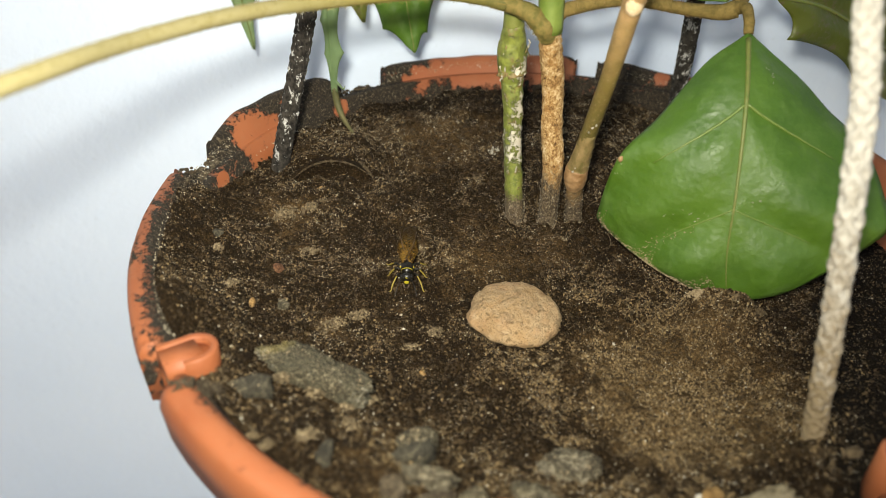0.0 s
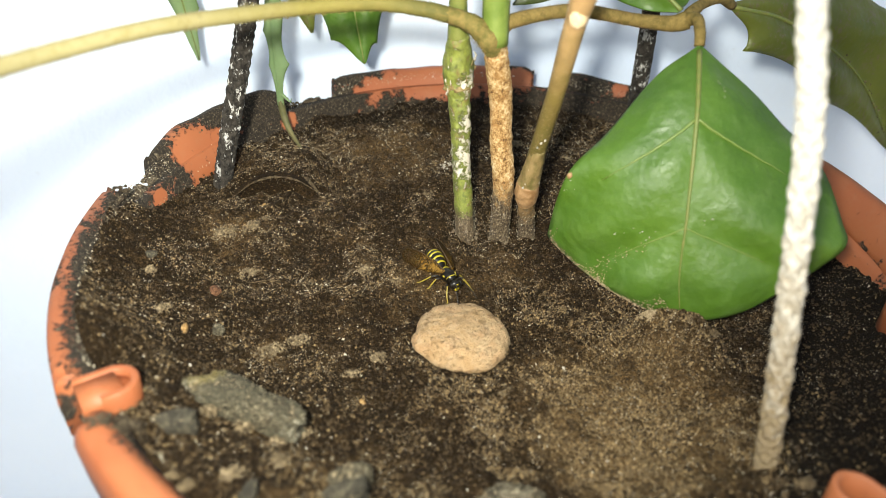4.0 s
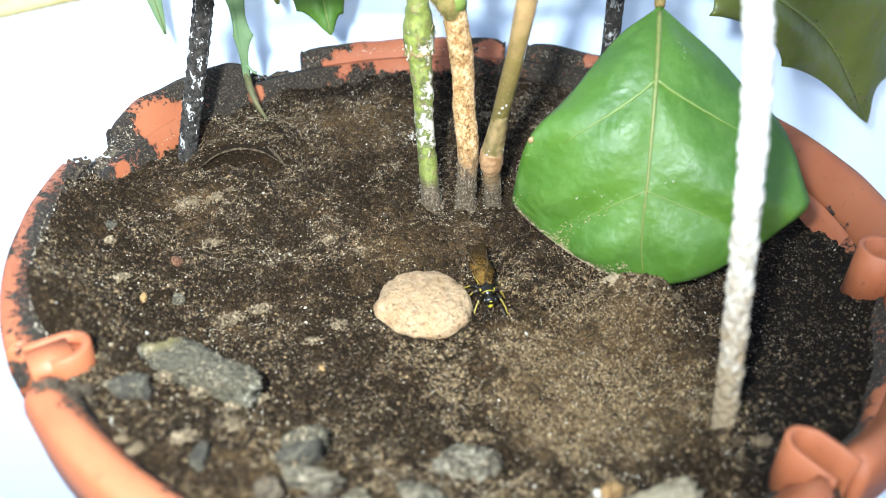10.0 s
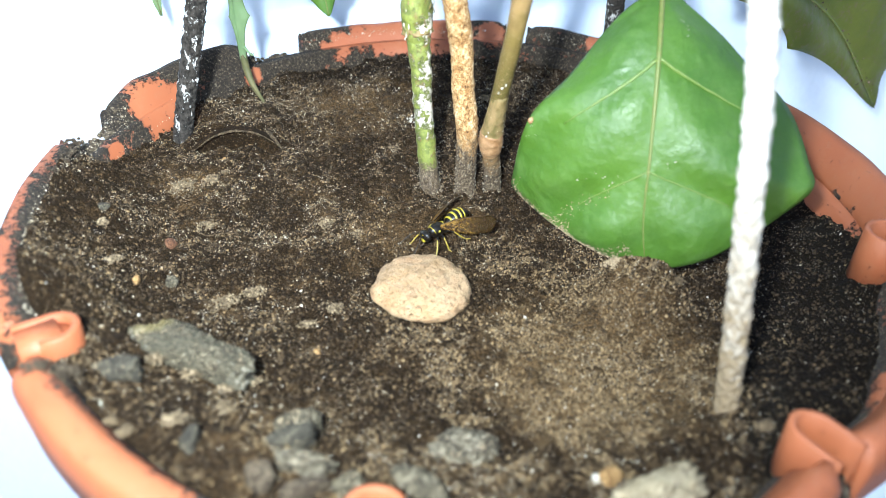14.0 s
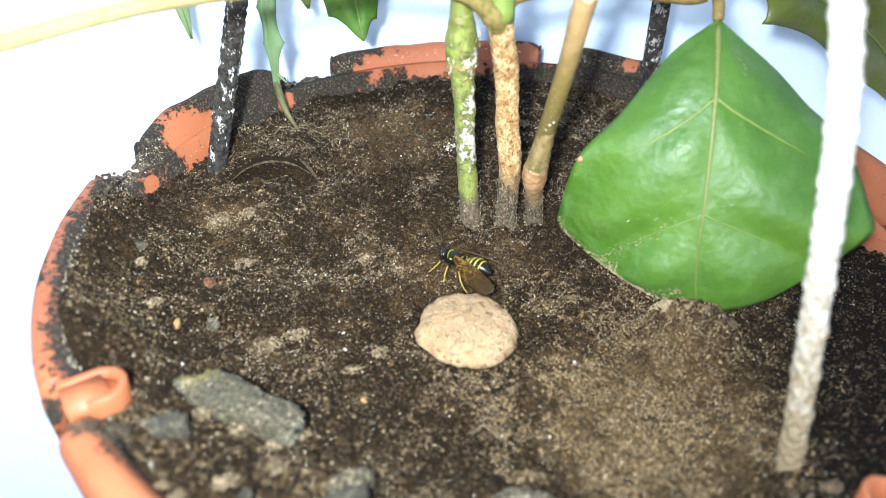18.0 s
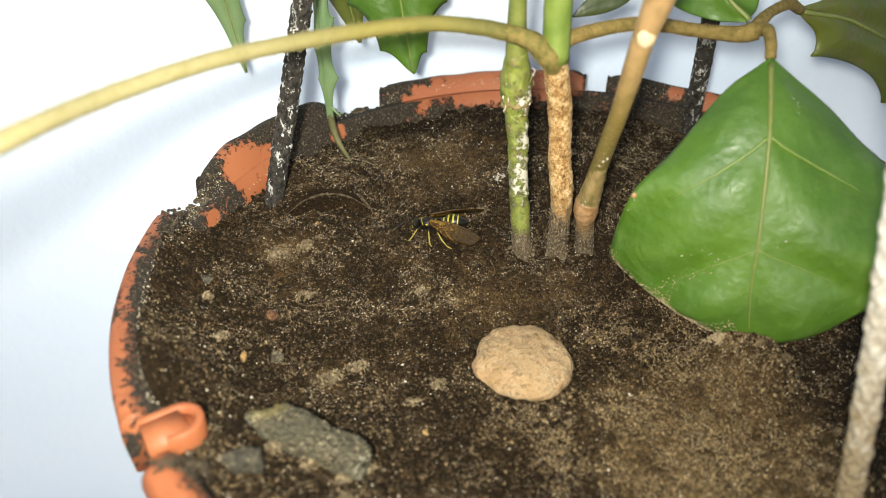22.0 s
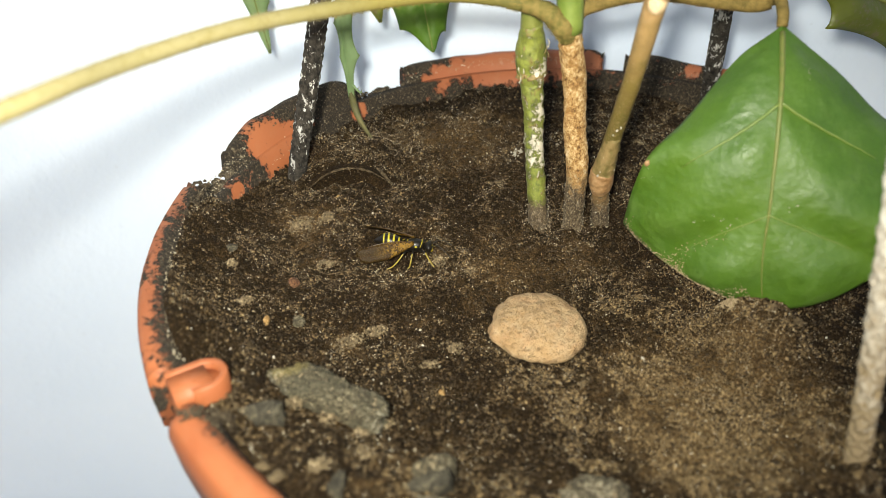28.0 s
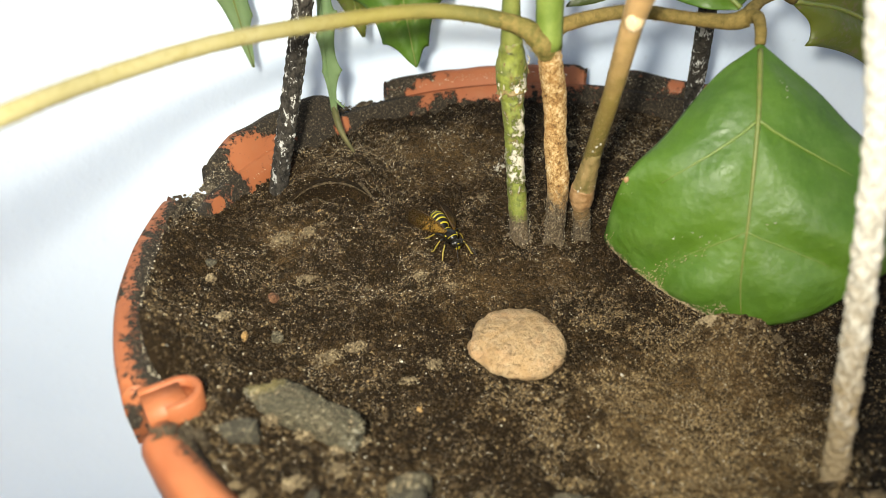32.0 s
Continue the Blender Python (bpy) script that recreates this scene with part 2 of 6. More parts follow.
def plain(name, c, rough=0.4, vary=0.25, mm=0.6, spec=0.5):
    m = Mat(name, rough=rough, spec=spec)
    m.colour(m.mix(m.noise(mm), tuple(v * (1 - vary) for v in c), tuple(min(1, v * (1 + vary)) for v in c)))
    m.bump(m.noise(mm * 0.5), 0.03)
    return m.m


def wing_material():
    """Golden and crinkled near the body, smoky brown towards the tip, with darker veins."""
    m = Mat("amber wing membrane", rough=0.5, spec=0.12)
    veins = m.add("ShaderNodeTexVoronoi", Vector=m.place, Scale=480.0)
    veins.feature = "DISTANCE_TO_EDGE"
    line = m.grey(m.math("ADD", veins.outputs["Distance"], m.math("MULTIPLY", m.noise(1.5, 4, 0.7), 0.06)), 0.03, 0.07)
    out = m.grey(m.math("ADD", m.axis(1), m.math("MULTIPLY", m.math("SUBTRACT", m.noise(1.6, 4, 0.7), 0.5), 0.006)), -0.002, -0.0075)
    near = m.mix(m.grey(m.noise(0.7, 5, 0.75), 0.42, 0.62), (0.024, 0.011, 0.0028), (0.2, 0.112, 0.02))
    film = m.mix(out, near, (0.026, 0.0145, 0.0035))
    m.colour(m.mix(line, (0.022, 0.01, 0.003), film))
    m.put(m.b.inputs["Alpha"], m.math("MAXIMUM", m.grey(line, 0, 1, 0.96, 0.84), m.grey(out, 0, 1, 0.7, 0.9)))
    m.bump(m.noise(0.8, 4, 0.7), 0.25)
    return m.m


SOIL = soil_material()
PATCHES = ((-57.5, 45.5, -3.2, 9.0), (-55.5, 47.5, -5.0, 7.0), (-66, 31, -6, 3.0), (-37.5, 62, -5, 3.0), (15.7, 74.6, -2.6, 5.6), (10.5, 75.6, -2.8, 6.2), (5.3, 76.1, -2.8, 6.4), (0.0, 76.4, -2.8, 6.4), (-5.3, 76.1, -2.8, 6.2), (-10.5, 75.6, -3.0, 5.6), (-15.0, 74.6, -3.4, 4.4), (-19.5, 73.2, -4.6, 2.6), (23.5, 72.6, -3.0, 4.6), (47, 60, -1.0, 2.8), (53, 54.5, -1.5, 4.5), (79, 5, -4, 30), (52, -60, -1, 14))
CLAY_IN = plastic_material("dirt-smeared plastic", 0.8, PATCHES)
CLAY_LEFT = plastic_material("terracotta plastic rim, earthy inside", 0.26, (), 77.9)
CLAY_FRONT = plastic_material("terracotta plastic rim, earth on its inner slope", 0.06, (), 75.2)
CLAY_OUT = plastic_material("terracotta plastic", 0.12)
LEAF = leaf_material("glossy green leaf", (0.042, 0.105, 0.009), (0.085, 0.168, 0.017), 0.47, 0.16, 0.0, True)
LEAF_OLIVE = leaf_material("olive leaf", (0.07, 0.094, 0.013), (0.15, 0.17, 0.03), 0.42, 0.3, 0.62)
LEAF_PALE = leaf_material("pale blue-green leaf", (0.12, 0.195, 0.09), (0.22, 0.3, 0.16), 0.5, 0.3)
# leaf tones darkened to stand in for the shade behind the stems
LEAF_SHADE = leaf_material("shade-darkened folded leaf", (0.022, 0.034, 0.007), (0.05, 0.07, 0.013), 0.45, 0.2)
VEIN = streaked("tan-green vein", (0.105, 0.165, 0.028), (0.135, 0.185, 0.04), 2, 0.5, 0.05)
MIDRIB = streaked("tan-green midrib", (0.1, 0.14, 0.025), (0.15, 0.155, 0.038), 1.5, 0.55, 0.08)
def scabbed_stem_material():
    """Mottled green, a strip of flaking white scab down one side, grit at the foot."""
    m = Mat("scabbed green stem", rough=0.5).world_place()
    c = m.mix(m.grey(m.noise(1.6, 5, 0.7), 0.35, 0.62), (0.075, 0.09, 0.016), (0.19, 0.215, 0.04))
    c = m.mix(m.math("MULTIPLY", m.grey(m.noise(2.6, 5, 0.75), 0.56, 0.62), 0.7), c, (0.16, 0.1, 0.035))
    strip = m.math("MAXIMUM", m.near(-3.6, 15.6, 7, 8), m.math("MAXIMUM", m.near(-4.6, 16.4, 14, 5), m.near(-5.0, 17.2, 22, 4)))
    scab = m.math("ADD", m.noise(1.3, 6, 0.75, 0.5), m.math("MULTIPLY", strip, 0.3))
    c = m.mix(m.grey(scab, 0.63, 0.67), c, m.mix(m.noise(0.5), (0.36, 0.32, 0.23), (0.62, 0.59, 0.5)))
    low = m.math("ADD", m.grey(m.axis(2), -0.002, -0.009), m.math("MULTIPLY", m.math("SUBTRACT", m.noise(0.8, 5, 0.75), 0.5), 1.6))
    c = m.mix(m.grey(low, 0.4, 0.6), c, m.ramp(m.noise(0.3, 6, 0.8), (0.42, (0.03, 0.02, 0.011)), (0.55, (0.105, 0.073, 0.039)), (0.68, (0.5, 0.43, 0.31))))
    m.colour(c)
    m.bump(m.noise(0.7, 5, 0.7), 0.2).bump(m.grey(scab, 0.6, 0.68), 0.25)
    return m.m


def bark_material():
    """Flaking tan bark, pale flakes over orange brown cracks, grit at the foot."""
    m = Mat("cracked tan bark", rough=0.8, spec=0.25).world_place()
    long = m.t.nodes.new("ShaderNodeVectorMath")
    long.operation = "MULTIPLY"
    m.put(long.inputs[0], m.place)
    long.inputs[1].default_value = (1, 1, 0.8)
    m.place = long.outputs[0]
    flake = m.math("ADD", m.math("MULTIPLY", m.noise(0.55, 6, 0.8, 0.3), 0.6), m.math("MULTIPLY", m.noise(2.0, 5, 0.7), 0.4))
    c = m.ramp(flake, (0.39, (0.07, 0.034, 0.012)), (0.46, (0.27, 0.145, 0.05)), (0.53, (0.5, 0.33, 0.145)), (0.63, (0.76, 0.64, 0.43)))
    c = m.mix(m.math("MULTIPLY", m.grey(m.noise(2.6, 5, 0.7), 0.5, 0.62), 0.55), c, (0.36, 0.185, 0.06))
    low = m.math("ADD", m.grey(m.axis(2), 0.0045, -0.005), m.math("MULTIPLY", m.math("SUBTRACT", m.noise(1.1, 6, 0.8), 0.5), 2.2))
    grit = m.ramp(m.noise(0.4, 6, 0.8), (0.42, (0.026, 0.017, 0.009)), (0.55, (0.11, 0.078, 0.043)), (0.68, (0.52, 0.45, 0.33)))
    m.colour(m.mix(m.grey(low, 0.35, 0.75), c, grit))
    m.bump(flake, 0.6).bump(m.noise(0.35, 4, 0.7), 0.15)
    return m.m


def gritty_material(name, dark, mid, pale):
    """Earth and sand stuck to a surface in uneven patches."""
    m = Mat(name, rough=0.85, spec=0.3).world_place()
    speck = m.math("ADD", m.math("MULTIPLY", m.noise(0.33, 6, 0.85), 0.65), m.math("MULTIPLY", m.noise(1.7, 6, 0.75, 0.5), 0.35))
    c = m.ramp(speck, (0.42, dark), (0.52, mid), (0.62, pale))
    c = m.mix(m.math("MULTIPLY", m.grey(m.noise(2.4, 5, 0.75), 0.5, 0.64), 0.65), c, dark)
    c = m.mix(m.math("MULTIPLY", m.grey(m.noise(3.1, 6, 0.75, 0.4), 0.55, 0.63), 0.6), c, tuple(0.5 * (p + q) for p, q in zip(mid, pale)))
    m.colour(c)
    m.bump(m.noise(0.4, 6, 0.85), 0.25).bump(m.noise(1.4, 5, 0.7), 0.6)
    return m.m


STEM_GREEN = scabbed_stem_material()
STEM_CLEAN = streaked("fresh green stem", (0.1, 0.15, 0.025), (0.16, 0.21, 0.045), 4, 0.45, 0.08)
STEM_OLIVE = streaked("olive green stem", (0.09, 0.115, 0.02), (0.16, 0.17, 0.04), 3, 0.55, 0.1)
NODE = streaked("brownish green downy skin", (0.09, 0.085, 0.02), (0.19, 0.14, 0.045), 1.2, 0.8, 0.25)
STEM_BARK = bark_material()
def tan_stem_material():
    """Olive brown and glossy below, peach tan above."""
    m = Mat("tan woody stem", rough=0.42).world_place()
    rise = m.math("ADD", m.grey(m.axis(2), 0.006, 0.042), m.math("MULTIPLY", m.math("SUBTRACT", m.noise(4, 4), 0.5), 0.5))
    c = m.ramp(rise, (0.1, (0.08, 0.07, 0.017)), (0.55, (0.15, 0.108, 0.03)), (0.95, (0.36, 0.225, 0.1)))
    c = m.mix(m.math("MULTIPLY", m.grey(m.noise(2.2, 5, 0.7), 0.45, 0.65), 0.45), c, (0.13, 0.085, 0.03))
    m.colour(m.mix(m.grey(m.noise(0.6, 5, 0.75), 0.58, 0.66), c, (0.26, 0.19, 0.1)))
    m.bump(m.noise(0.7, 5, 0.7), 0.16).bump(m.noise(3, 4), 0.3)
    return m.m


STEM_TAN = tan_stem_material()
def foot_material():
    """Brown skin that disappears under stuck earth towards the ground."""
    m = Mat("earthy brown stem foot", rough=0.8, spec=0.25).world_place()
    c = m.mix(m.grey(m.noise(1.4, 5, 0.7), 0.35, 0.65), (0.11, 0.07, 0.028), (0.23, 0.14, 0.058))
    low = m.math("ADD", m.grey(m.axis(2), -0.001, -0.009), m.math("MULTIPLY", m.math("SUBTRACT", m.noise(1.1, 6, 0.8), 0.5), 2.2))
    grit = m.ramp(m.noise(0.4, 6, 0.8), (0.42, (0.026, 0.017, 0.009)), (0.55, (0.11, 0.078, 0.043)), (0.68, (0.52, 0.45, 0.33)))
    m.colour(m.mix(m.grey(low, 0.35, 0.75), c, grit))
    m.bump(m.noise(0.5, 5, 0.75), 0.3).bump(m.noise(1.6, 4, 0.7), 0.4)
    return m.m


STEM_FOOT = foot_material()
KNOT = streaked("orange brown knot", (0.21, 0.11, 0.042), (0.34, 0.21, 0.1), 1.5, 0.6, 0.2)
SHEATH = streaked("torn leaf sheath", (0.12, 0.095, 0.028), (0.24, 0.165, 0.068), 1.4, 0.6, 0.3, (0.46, 0.4, 0.28), 0.62, 0.6)
SCAR = streaked("pale leaf scar", (0.5, 0.36, 0.2), (0.66, 0.52, 0.34), 0.8, 0.7, 0.1)
def arch_material():
    """Olive green where it leaves the stem, paler and yellower outward."""
    m = Mat("downy yellow-green stalk", rough=0.75, spec=0.3).world_place()
    out = m.math("ADD", m.grey(m.axis(0), -0.012, -0.06), m.math("MULTIPLY", m.math("SUBTRACT", m.noise(5, 4), 0.5), 0.5))
    c = m.ramp(out, (0.0, (0.095, 0.088, 0.022)), (0.4, (0.17, 0.143, 0.035)), (1.0, (0.235, 0.205, 0.1)))
    m.colour(m.mix(m.math("MULTIPLY", m.grey(m.noise(1.0, 4, 0.7), 0.5, 0.65), 0.5), c, (0.16, 0.125, 0.035)))
    m.bump(m.noise(0.8, 4, 0.65), 0.15)
    return m.m


ARCH = arch_material()
WITHERED = streaked("withered leaf", (0.05, 0.055, 0.016), (0.13, 0.105, 0.038), 3, 0.7, 0.2)
STALK = streaked("downy brown stalk", (0.1, 0.075, 0.02), (0.2, 0.14, 0.045), 1.2, 0.85, 0.25)
def cord_material():
    """White cotton, stained with earth towards its foot."""
    m = Mat("white cotton cord", rough=0.9, spec=0.2).world_place()
    c = m.mix(m.grey(m.noise(1.0, 5, 0.65), 0.35, 0.65), (0.42, 0.395, 0.34), (0.57, 0.545, 0.48))
    low = m.math("ADD", m.grey(m.axis(2), 0.042, -0.006), m.math("MULTIPLY", m.math("SUBTRACT", m.noise(2.2, 5, 0.7), 0.5), 1.5))
    m.colour(m.mix(m.math("MULTIPLY", m.grey(low, 0.2, 0.9), 0.92), c, (0.17, 0.12, 0.058)))
    m.bump(m.noise(0.4, 4, 0.7), 0.2)
    return m.m


CORD = cord_material()
CORD_SOILED = streaked("earth-stained cord end", (0.16, 0.12, 0.07), (0.42, 0.36, 0.26), 1.0, 0.95, 0.4, (0.06, 0.043, 0.024), 0.53)
CORD_BLACK = streaked("blackened cord", (0.011, 0.0095, 0.008), (0.06, 0.052, 0.042), 0.9, 0.9, 0.8, (0.5, 0.49, 0.46), 0.565, 0.6)
def pellet_material():
    """Buff clay, crumbly and pitted, with hair cracks and an orange blush."""
    m = Mat("baked clay", rough=0.9, spec=0.25)
    c = m.mix(m.grey(m.noise(6, 5, 0.65), 0.35, 0.65), (0.415, 0.258, 0.121), (0.51, 0.362, 0.203))
    c = m.mix(m.math("MULTIPLY", m.grey(m.noise(2.2, 5, 0.7), 0.48, 0.66), 0.6), c, (0.5, 0.37, 0.222))
    c = m.mix(m.math("MULTIPLY", m.grey(m.noise(3.5, 3), 0.5, 0.7), 0.5), c, (0.43, 0.23, 0.105))
    pits = m.grey(m.noise(0.9, 6, 0.8), 0.43, 0.34)
    ridge = m.math("ABSOLUTE", m.math("SUBTRACT", m.noise(5.5, 5, 0.65, 0.8), 0.5))
    crack = m.math("MULTIPLY", m.grey(ridge, 0.012, 0.002), m.grey(m.noise(4, 3), 0.45, 0.55))
    c = m.mix(m.math("MULTIPLY", m.grey(m.noise(0.5, 4, 0.7), 0.64, 0.7), 0.6), c, (0.68, 0.55, 0.37))
    hole = m.math("MAXIMUM", pits, crack)
    m.colour(m.mix(m.math("MULTIPLY", hole, 0.5), c, (0.19, 0.115, 0.055)))
    m.bump(m.grey(hole, 0, 1, 1.0, 0.0), 0.7)
    m.bump(m.noise(0.55, 6, 0.8), 0.5).bump(m.noise(1.8, 5, 0.7), 0.6)
    return m.m


BISCUIT = pellet_material()
def crusted_stone_material():
    """Grey-green stone under a film of earth and grit, with lime at its ends and a yellow stain."""
    m = Mat("grey crusted stone", rough=0.85, spec=0.25).world_place()
    c = m.mix(m.grey(m.noise(2.2, 6, 0.75), 0.35, 0.65), (0.03, 0.027, 0.017), (0.11, 0.1, 0.064))
    film = m.ramp(m.noise(0.36, 6, 0.8), (0.4, (0.012, 0.009, 0.0045)), (0.52, (0.06, 0.047, 0.025)), (0.62, (0.56, 0.48, 0.31)))
    c = m.mix(m.grey(m.noise(2.8, 6, 0.75, 0.4), 0.42, 0.6, 0.15, 0.9), c, film)
    lime = m.math("MAXIMUM", m.near(-60, -22.5, -8, 6), m.near(-43, -33, -10, 5))
    c = m.mix(m.grey(m.math("ADD", m.noise(1.0, 6, 0.75), m.math("MULTIPLY", lime, 0.15)), 0.62, 0.72), c, (0.36, 0.33, 0.25))
    c = m.mix(m.math("MULTIPLY", m.grey(m.math("ADD", m.near(-57, -20, -6, 6), m.noise(1.5, 5, 0.7)), 0.8, 1.1), 0.45), c, (0.32, 0.25, 0.08))
    m.colour(c)
    m.bump(m.noise(0.5, 6, 0.75), 0.5).bump(m.noise(2.2, 5, 0.65), 1.2)
    return m.m


ROCK_GREY = crusted_stone_material()
LIMED = gritty_material("lime-crusted grey stone", (0.024, 0.019, 0.0115), (0.1, 0.083, 0.05), (0.55, 0.48, 0.34))
ROCK_SLATE = gritty_material("earth-filmed slate", (0.016, 0.014, 0.0095), (0.048, 0.043, 0.029), (0.24, 0.2, 0.125))
ROCK_DARK = gritty_material("dark stone with lime crust", (0.022, 0.018, 0.011), (0.09, 0.075, 0.043), (0.52, 0.45, 0.3))
ROCK_PALE = streaked("pale limestone", (0.13, 0.105, 0.06), (0.32, 0.27, 0.17), 1.6, 0.8, 0.4, (0.2, 0.16, 0.09), 0.6)
ROCK_RUST = gritty_material("rusty brown stone", (0.04, 0.018, 0.009), (0.15, 0.066, 0.03), (0.32, 0.18, 0.095))
ROCK_YELLOW = gritty_material("yellow sandstone", (0.12, 0.065, 0.02), (0.34, 0.2, 0.07), (0.56, 0.4, 0.18))
CLUMP = grain_material("dry crumbled earth", (0.0, (0.016, 0.01, 0.0045)), (0.5, (0.055, 0.036, 0.0165)), (0.85, (0.15, 0.105, 0.053)), (1.0, (0.42, 0.33, 0.2)), rough=0.6)
CLOD = streaked("dry earth clod", (0.04, 0.027, 0.014), (0.2, 0.145, 0.08), 0.8, 0.95, 0.7, (0.4, 0.34, 0.25), 0.62)
CLOD_DARK = gritty_material("dark earth crumbs", (0.014, 0.0095, 0.005), (0.06, 0.042, 0.023), (0.3, 0.245, 0.16))
CRUST = gritty_material("dry earth crust", (0.02, 0.013, 0.006), (0.085, 0.058, 0.028), (0.36, 0.28, 0.165))
PALE_CLOD = streaked("pale dry crumbs", (0.2, 0.145, 0.08), (0.5, 0.39, 0.24), 0.5, 0.95, 0.4)
COLLAR = gritty_material("crusted stem foot", (0.04, 0.027, 0.014), (0.14, 0.1, 0.056), (0.6, 0.52, 0.4))
LIME = streaked("white lime crust", (0.33, 0.3, 0.235), (0.56, 0.525, 0.44), 0.7, 0.9, 0.4)
WALL = wall_material()
FLOOR = streaked("pale concrete", (0.36, 0.36, 0.35), (0.48, 0.48, 0.46), 30, 0.85, 0.5)
BLACK = plain("black chitin", (0.007, 0.0055, 0.0038), 0.3, spec=0.35)
BROWN = plain("dark brown chitin", (0.05, 0.028, 0.012), 0.35)
YELLOW = plain("yellow chitin", (0.31, 0.255, 0.016), 0.42, 0.35, 0.4)
SHIN = plain("yellow leg chitin", (0.24, 0.18, 0.02), 0.4, 0.4)
WING = wing_material()

# ---------------------------------------------------------------- helpers for shapes


def mesh_of(bm, material, smooth=True):
    me = bpy.data.meshes.new("mesh")
    bm.normal_update()
    bm.to_mesh(me)
    bm.free()
    if smooth:
        me.polygons.foreach_set("use_smooth", [True] * len(me.polygons))
    me.materials.append(material)
    return me


def part(name, bm, material, parent=None, label="", smooth=True):
    me = bm if isinstance(bm, bpy.types.Mesh) else mesh_of(bm, material, smooth)
    ob = new(name, me)
    ob.parent = parent
    return tagged(ob, label)


def thing(name, label, category, group="", at=None):
    ob = new(name)
    ob.empty_display_size = 0.005
    if at is not None:
        ob.matrix_basis = at
    return tagged(ob, label, category, group)


def fast_mesh(verts, faces, material, smooth=True):
    me = bpy.data.meshes.new("mesh")
    me.from_pydata(verts, [], faces)
    me.validate()
    me.update()
    if smooth:
        me.polygons.foreach_set("use_smooth", [True] * len(me.polygons))
    me.materials.append(material)
    return me


def curve_points(points, n):
    """n + 1 places along a smooth curve through the given ones (millimetres in, metres out)."""
    p = [Vector(q) * MM for q in points]
    p = [2 * p[0] - p[1], *p, 2 * p[-1] - p[-2]]
    out = []
    for i in range(n + 1):
        u = i / n * (len(p) - 3)
        k = min(int(u), len(p) - 4)
        f = u - k
        a, b, c, d = p[k:k + 4]
        out.append(0.5 * ((2 * b) + (c - a) * f + (2 * a - 5 * b + 4 * c - d) * f * f + (3 * b - a - 3 * c + d) * f ** 3))
    return out


def along(values, u):
    x = u * (len(values) - 1)
    k = min(int(x), len(values) - 2)
    return values[k] + (values[k + 1] - values[k]) * (x - k)


def tube(points, radii, n=24, sides=10, wobble=0.0, scale=3.0, bm=None):
    """A closed tube along a curve; radii in millimetres, spread evenly along it; wobble: how uneven its skin is."""
    bm = bm or bmesh.new()
    line = curve_points(points, n) if not isinstance(points[0], Vector) else points
    n = len(line) - 1
    side = None
    rings = []
    for i, c in enumerate(line):
        t = (line[min(i + 1, n)] - line[max(i - 1, 0)]).normalized()
        if side is None:
            side = t.orthogonal().normalized()
        side = (side - t * side.dot(t)).normalized()
        up = t.cross(side)
        r = along(radii, i / n) * MM
        ring = []
        for k in range(sides):
            a = 2 * math.pi * k / sides
            w = side * math.cos(a) + up * math.sin(a)
            f = 1 + wobble * noise.noise((c + w * r) * (1000 / scale)) if wobble else 1
            ring.append(bm.verts.new(c + w * r * f))
        rings.append(ring)
    for a, b in zip(rings, rings[1:]):
        for k in range(sides):
            bm.faces.new((a[k], a[(k + 1) % sides], b[(k + 1) % sides], b[k]))
    bm.faces.new(rings[0][::-1])
    bm.faces.new(rings[-1])
    return bm


def ball(x, y, z, rx, ry, rz, level=2, rough=0.0, scale=3.0, seed=0, bm=None, turn=None):
    """A rounded lump at a place, in millimetres."""
    bm = bm or bmesh.new()
    made = bmesh.ops.create_icosphere(bm, subdivisions=level, radius=1.0)["verts"]
    for v in made:
        f = 1 + rough * noise.noise(v.co * scale + Vector((seed * 7.3, seed * 1.9, 0)))
        p = Vector((v.co.x * rx * f, v.co.y * ry * f, v.co.z * rz * f))
        if turn is not None:
            p = turn @ p
        v.co = (p + Vector((x, y, z))) * MM
    return bm


def rock_mesh(sx, sy, sz, seed, level=3, sharp=0.55, rough=1.0, corners=()):
    """An angular stone: a hull of a few points, then worn and pitted. Half sizes in millimetres."""
    rnd = random.Random(seed)
    bm = bmesh.new()
    for c in corners:
        bm.verts.new(c)
    for _ in range(0 if corners else 16):
        d = Vector((rnd.uniform(-1, 1), rnd.uniform(-1, 1), rnd.uniform(-1, 1))).normalized()
        bm.verts.new(d)
    hull = bmesh.ops.convex_hull(bm, input=bm.verts[:])
    bmesh.ops.delete(bm, geom=[g for g in set(hull["geom_interior"] + hull["geom_unused"]) if isinstance(g, bmesh.types.BMVert)], context="VERTS")
    bmesh.ops.triangulate(bm, faces=bm.faces[:])
    for _ in range(level):
        bmesh.ops.subdivide_edges(bm, edges=bm.edges[:], cuts=1, use_grid_fill=True)
        bmesh.ops.smooth_vert(bm, verts=bm.verts[:], factor=1 - sharp, use_axis_x=True, use_axis_y=True, use_axis_z=True)
    for v in bm.verts:
        n1 = noise.noise(v.co * 2.1 + Vector((seed, 0, 0)))
        n2 = noise.noise(v.co * 6.0 + Vector((0, seed, 0)))
        n3 = noise.noise(v.co * 15.0 + Vector((seed, seed, 0)))
        v.co = Vector((v.co.x * sx, v.co.y * sy, v.co.z * sz)) * (1.12 + 0.14 * n1 + rough * (0.09 * n2 + 0.06 * n3)) * MM
    return bm


def step(x):
    x = min(1.0, max(0.0, x))
    return x * x * (3 - 2 * x)


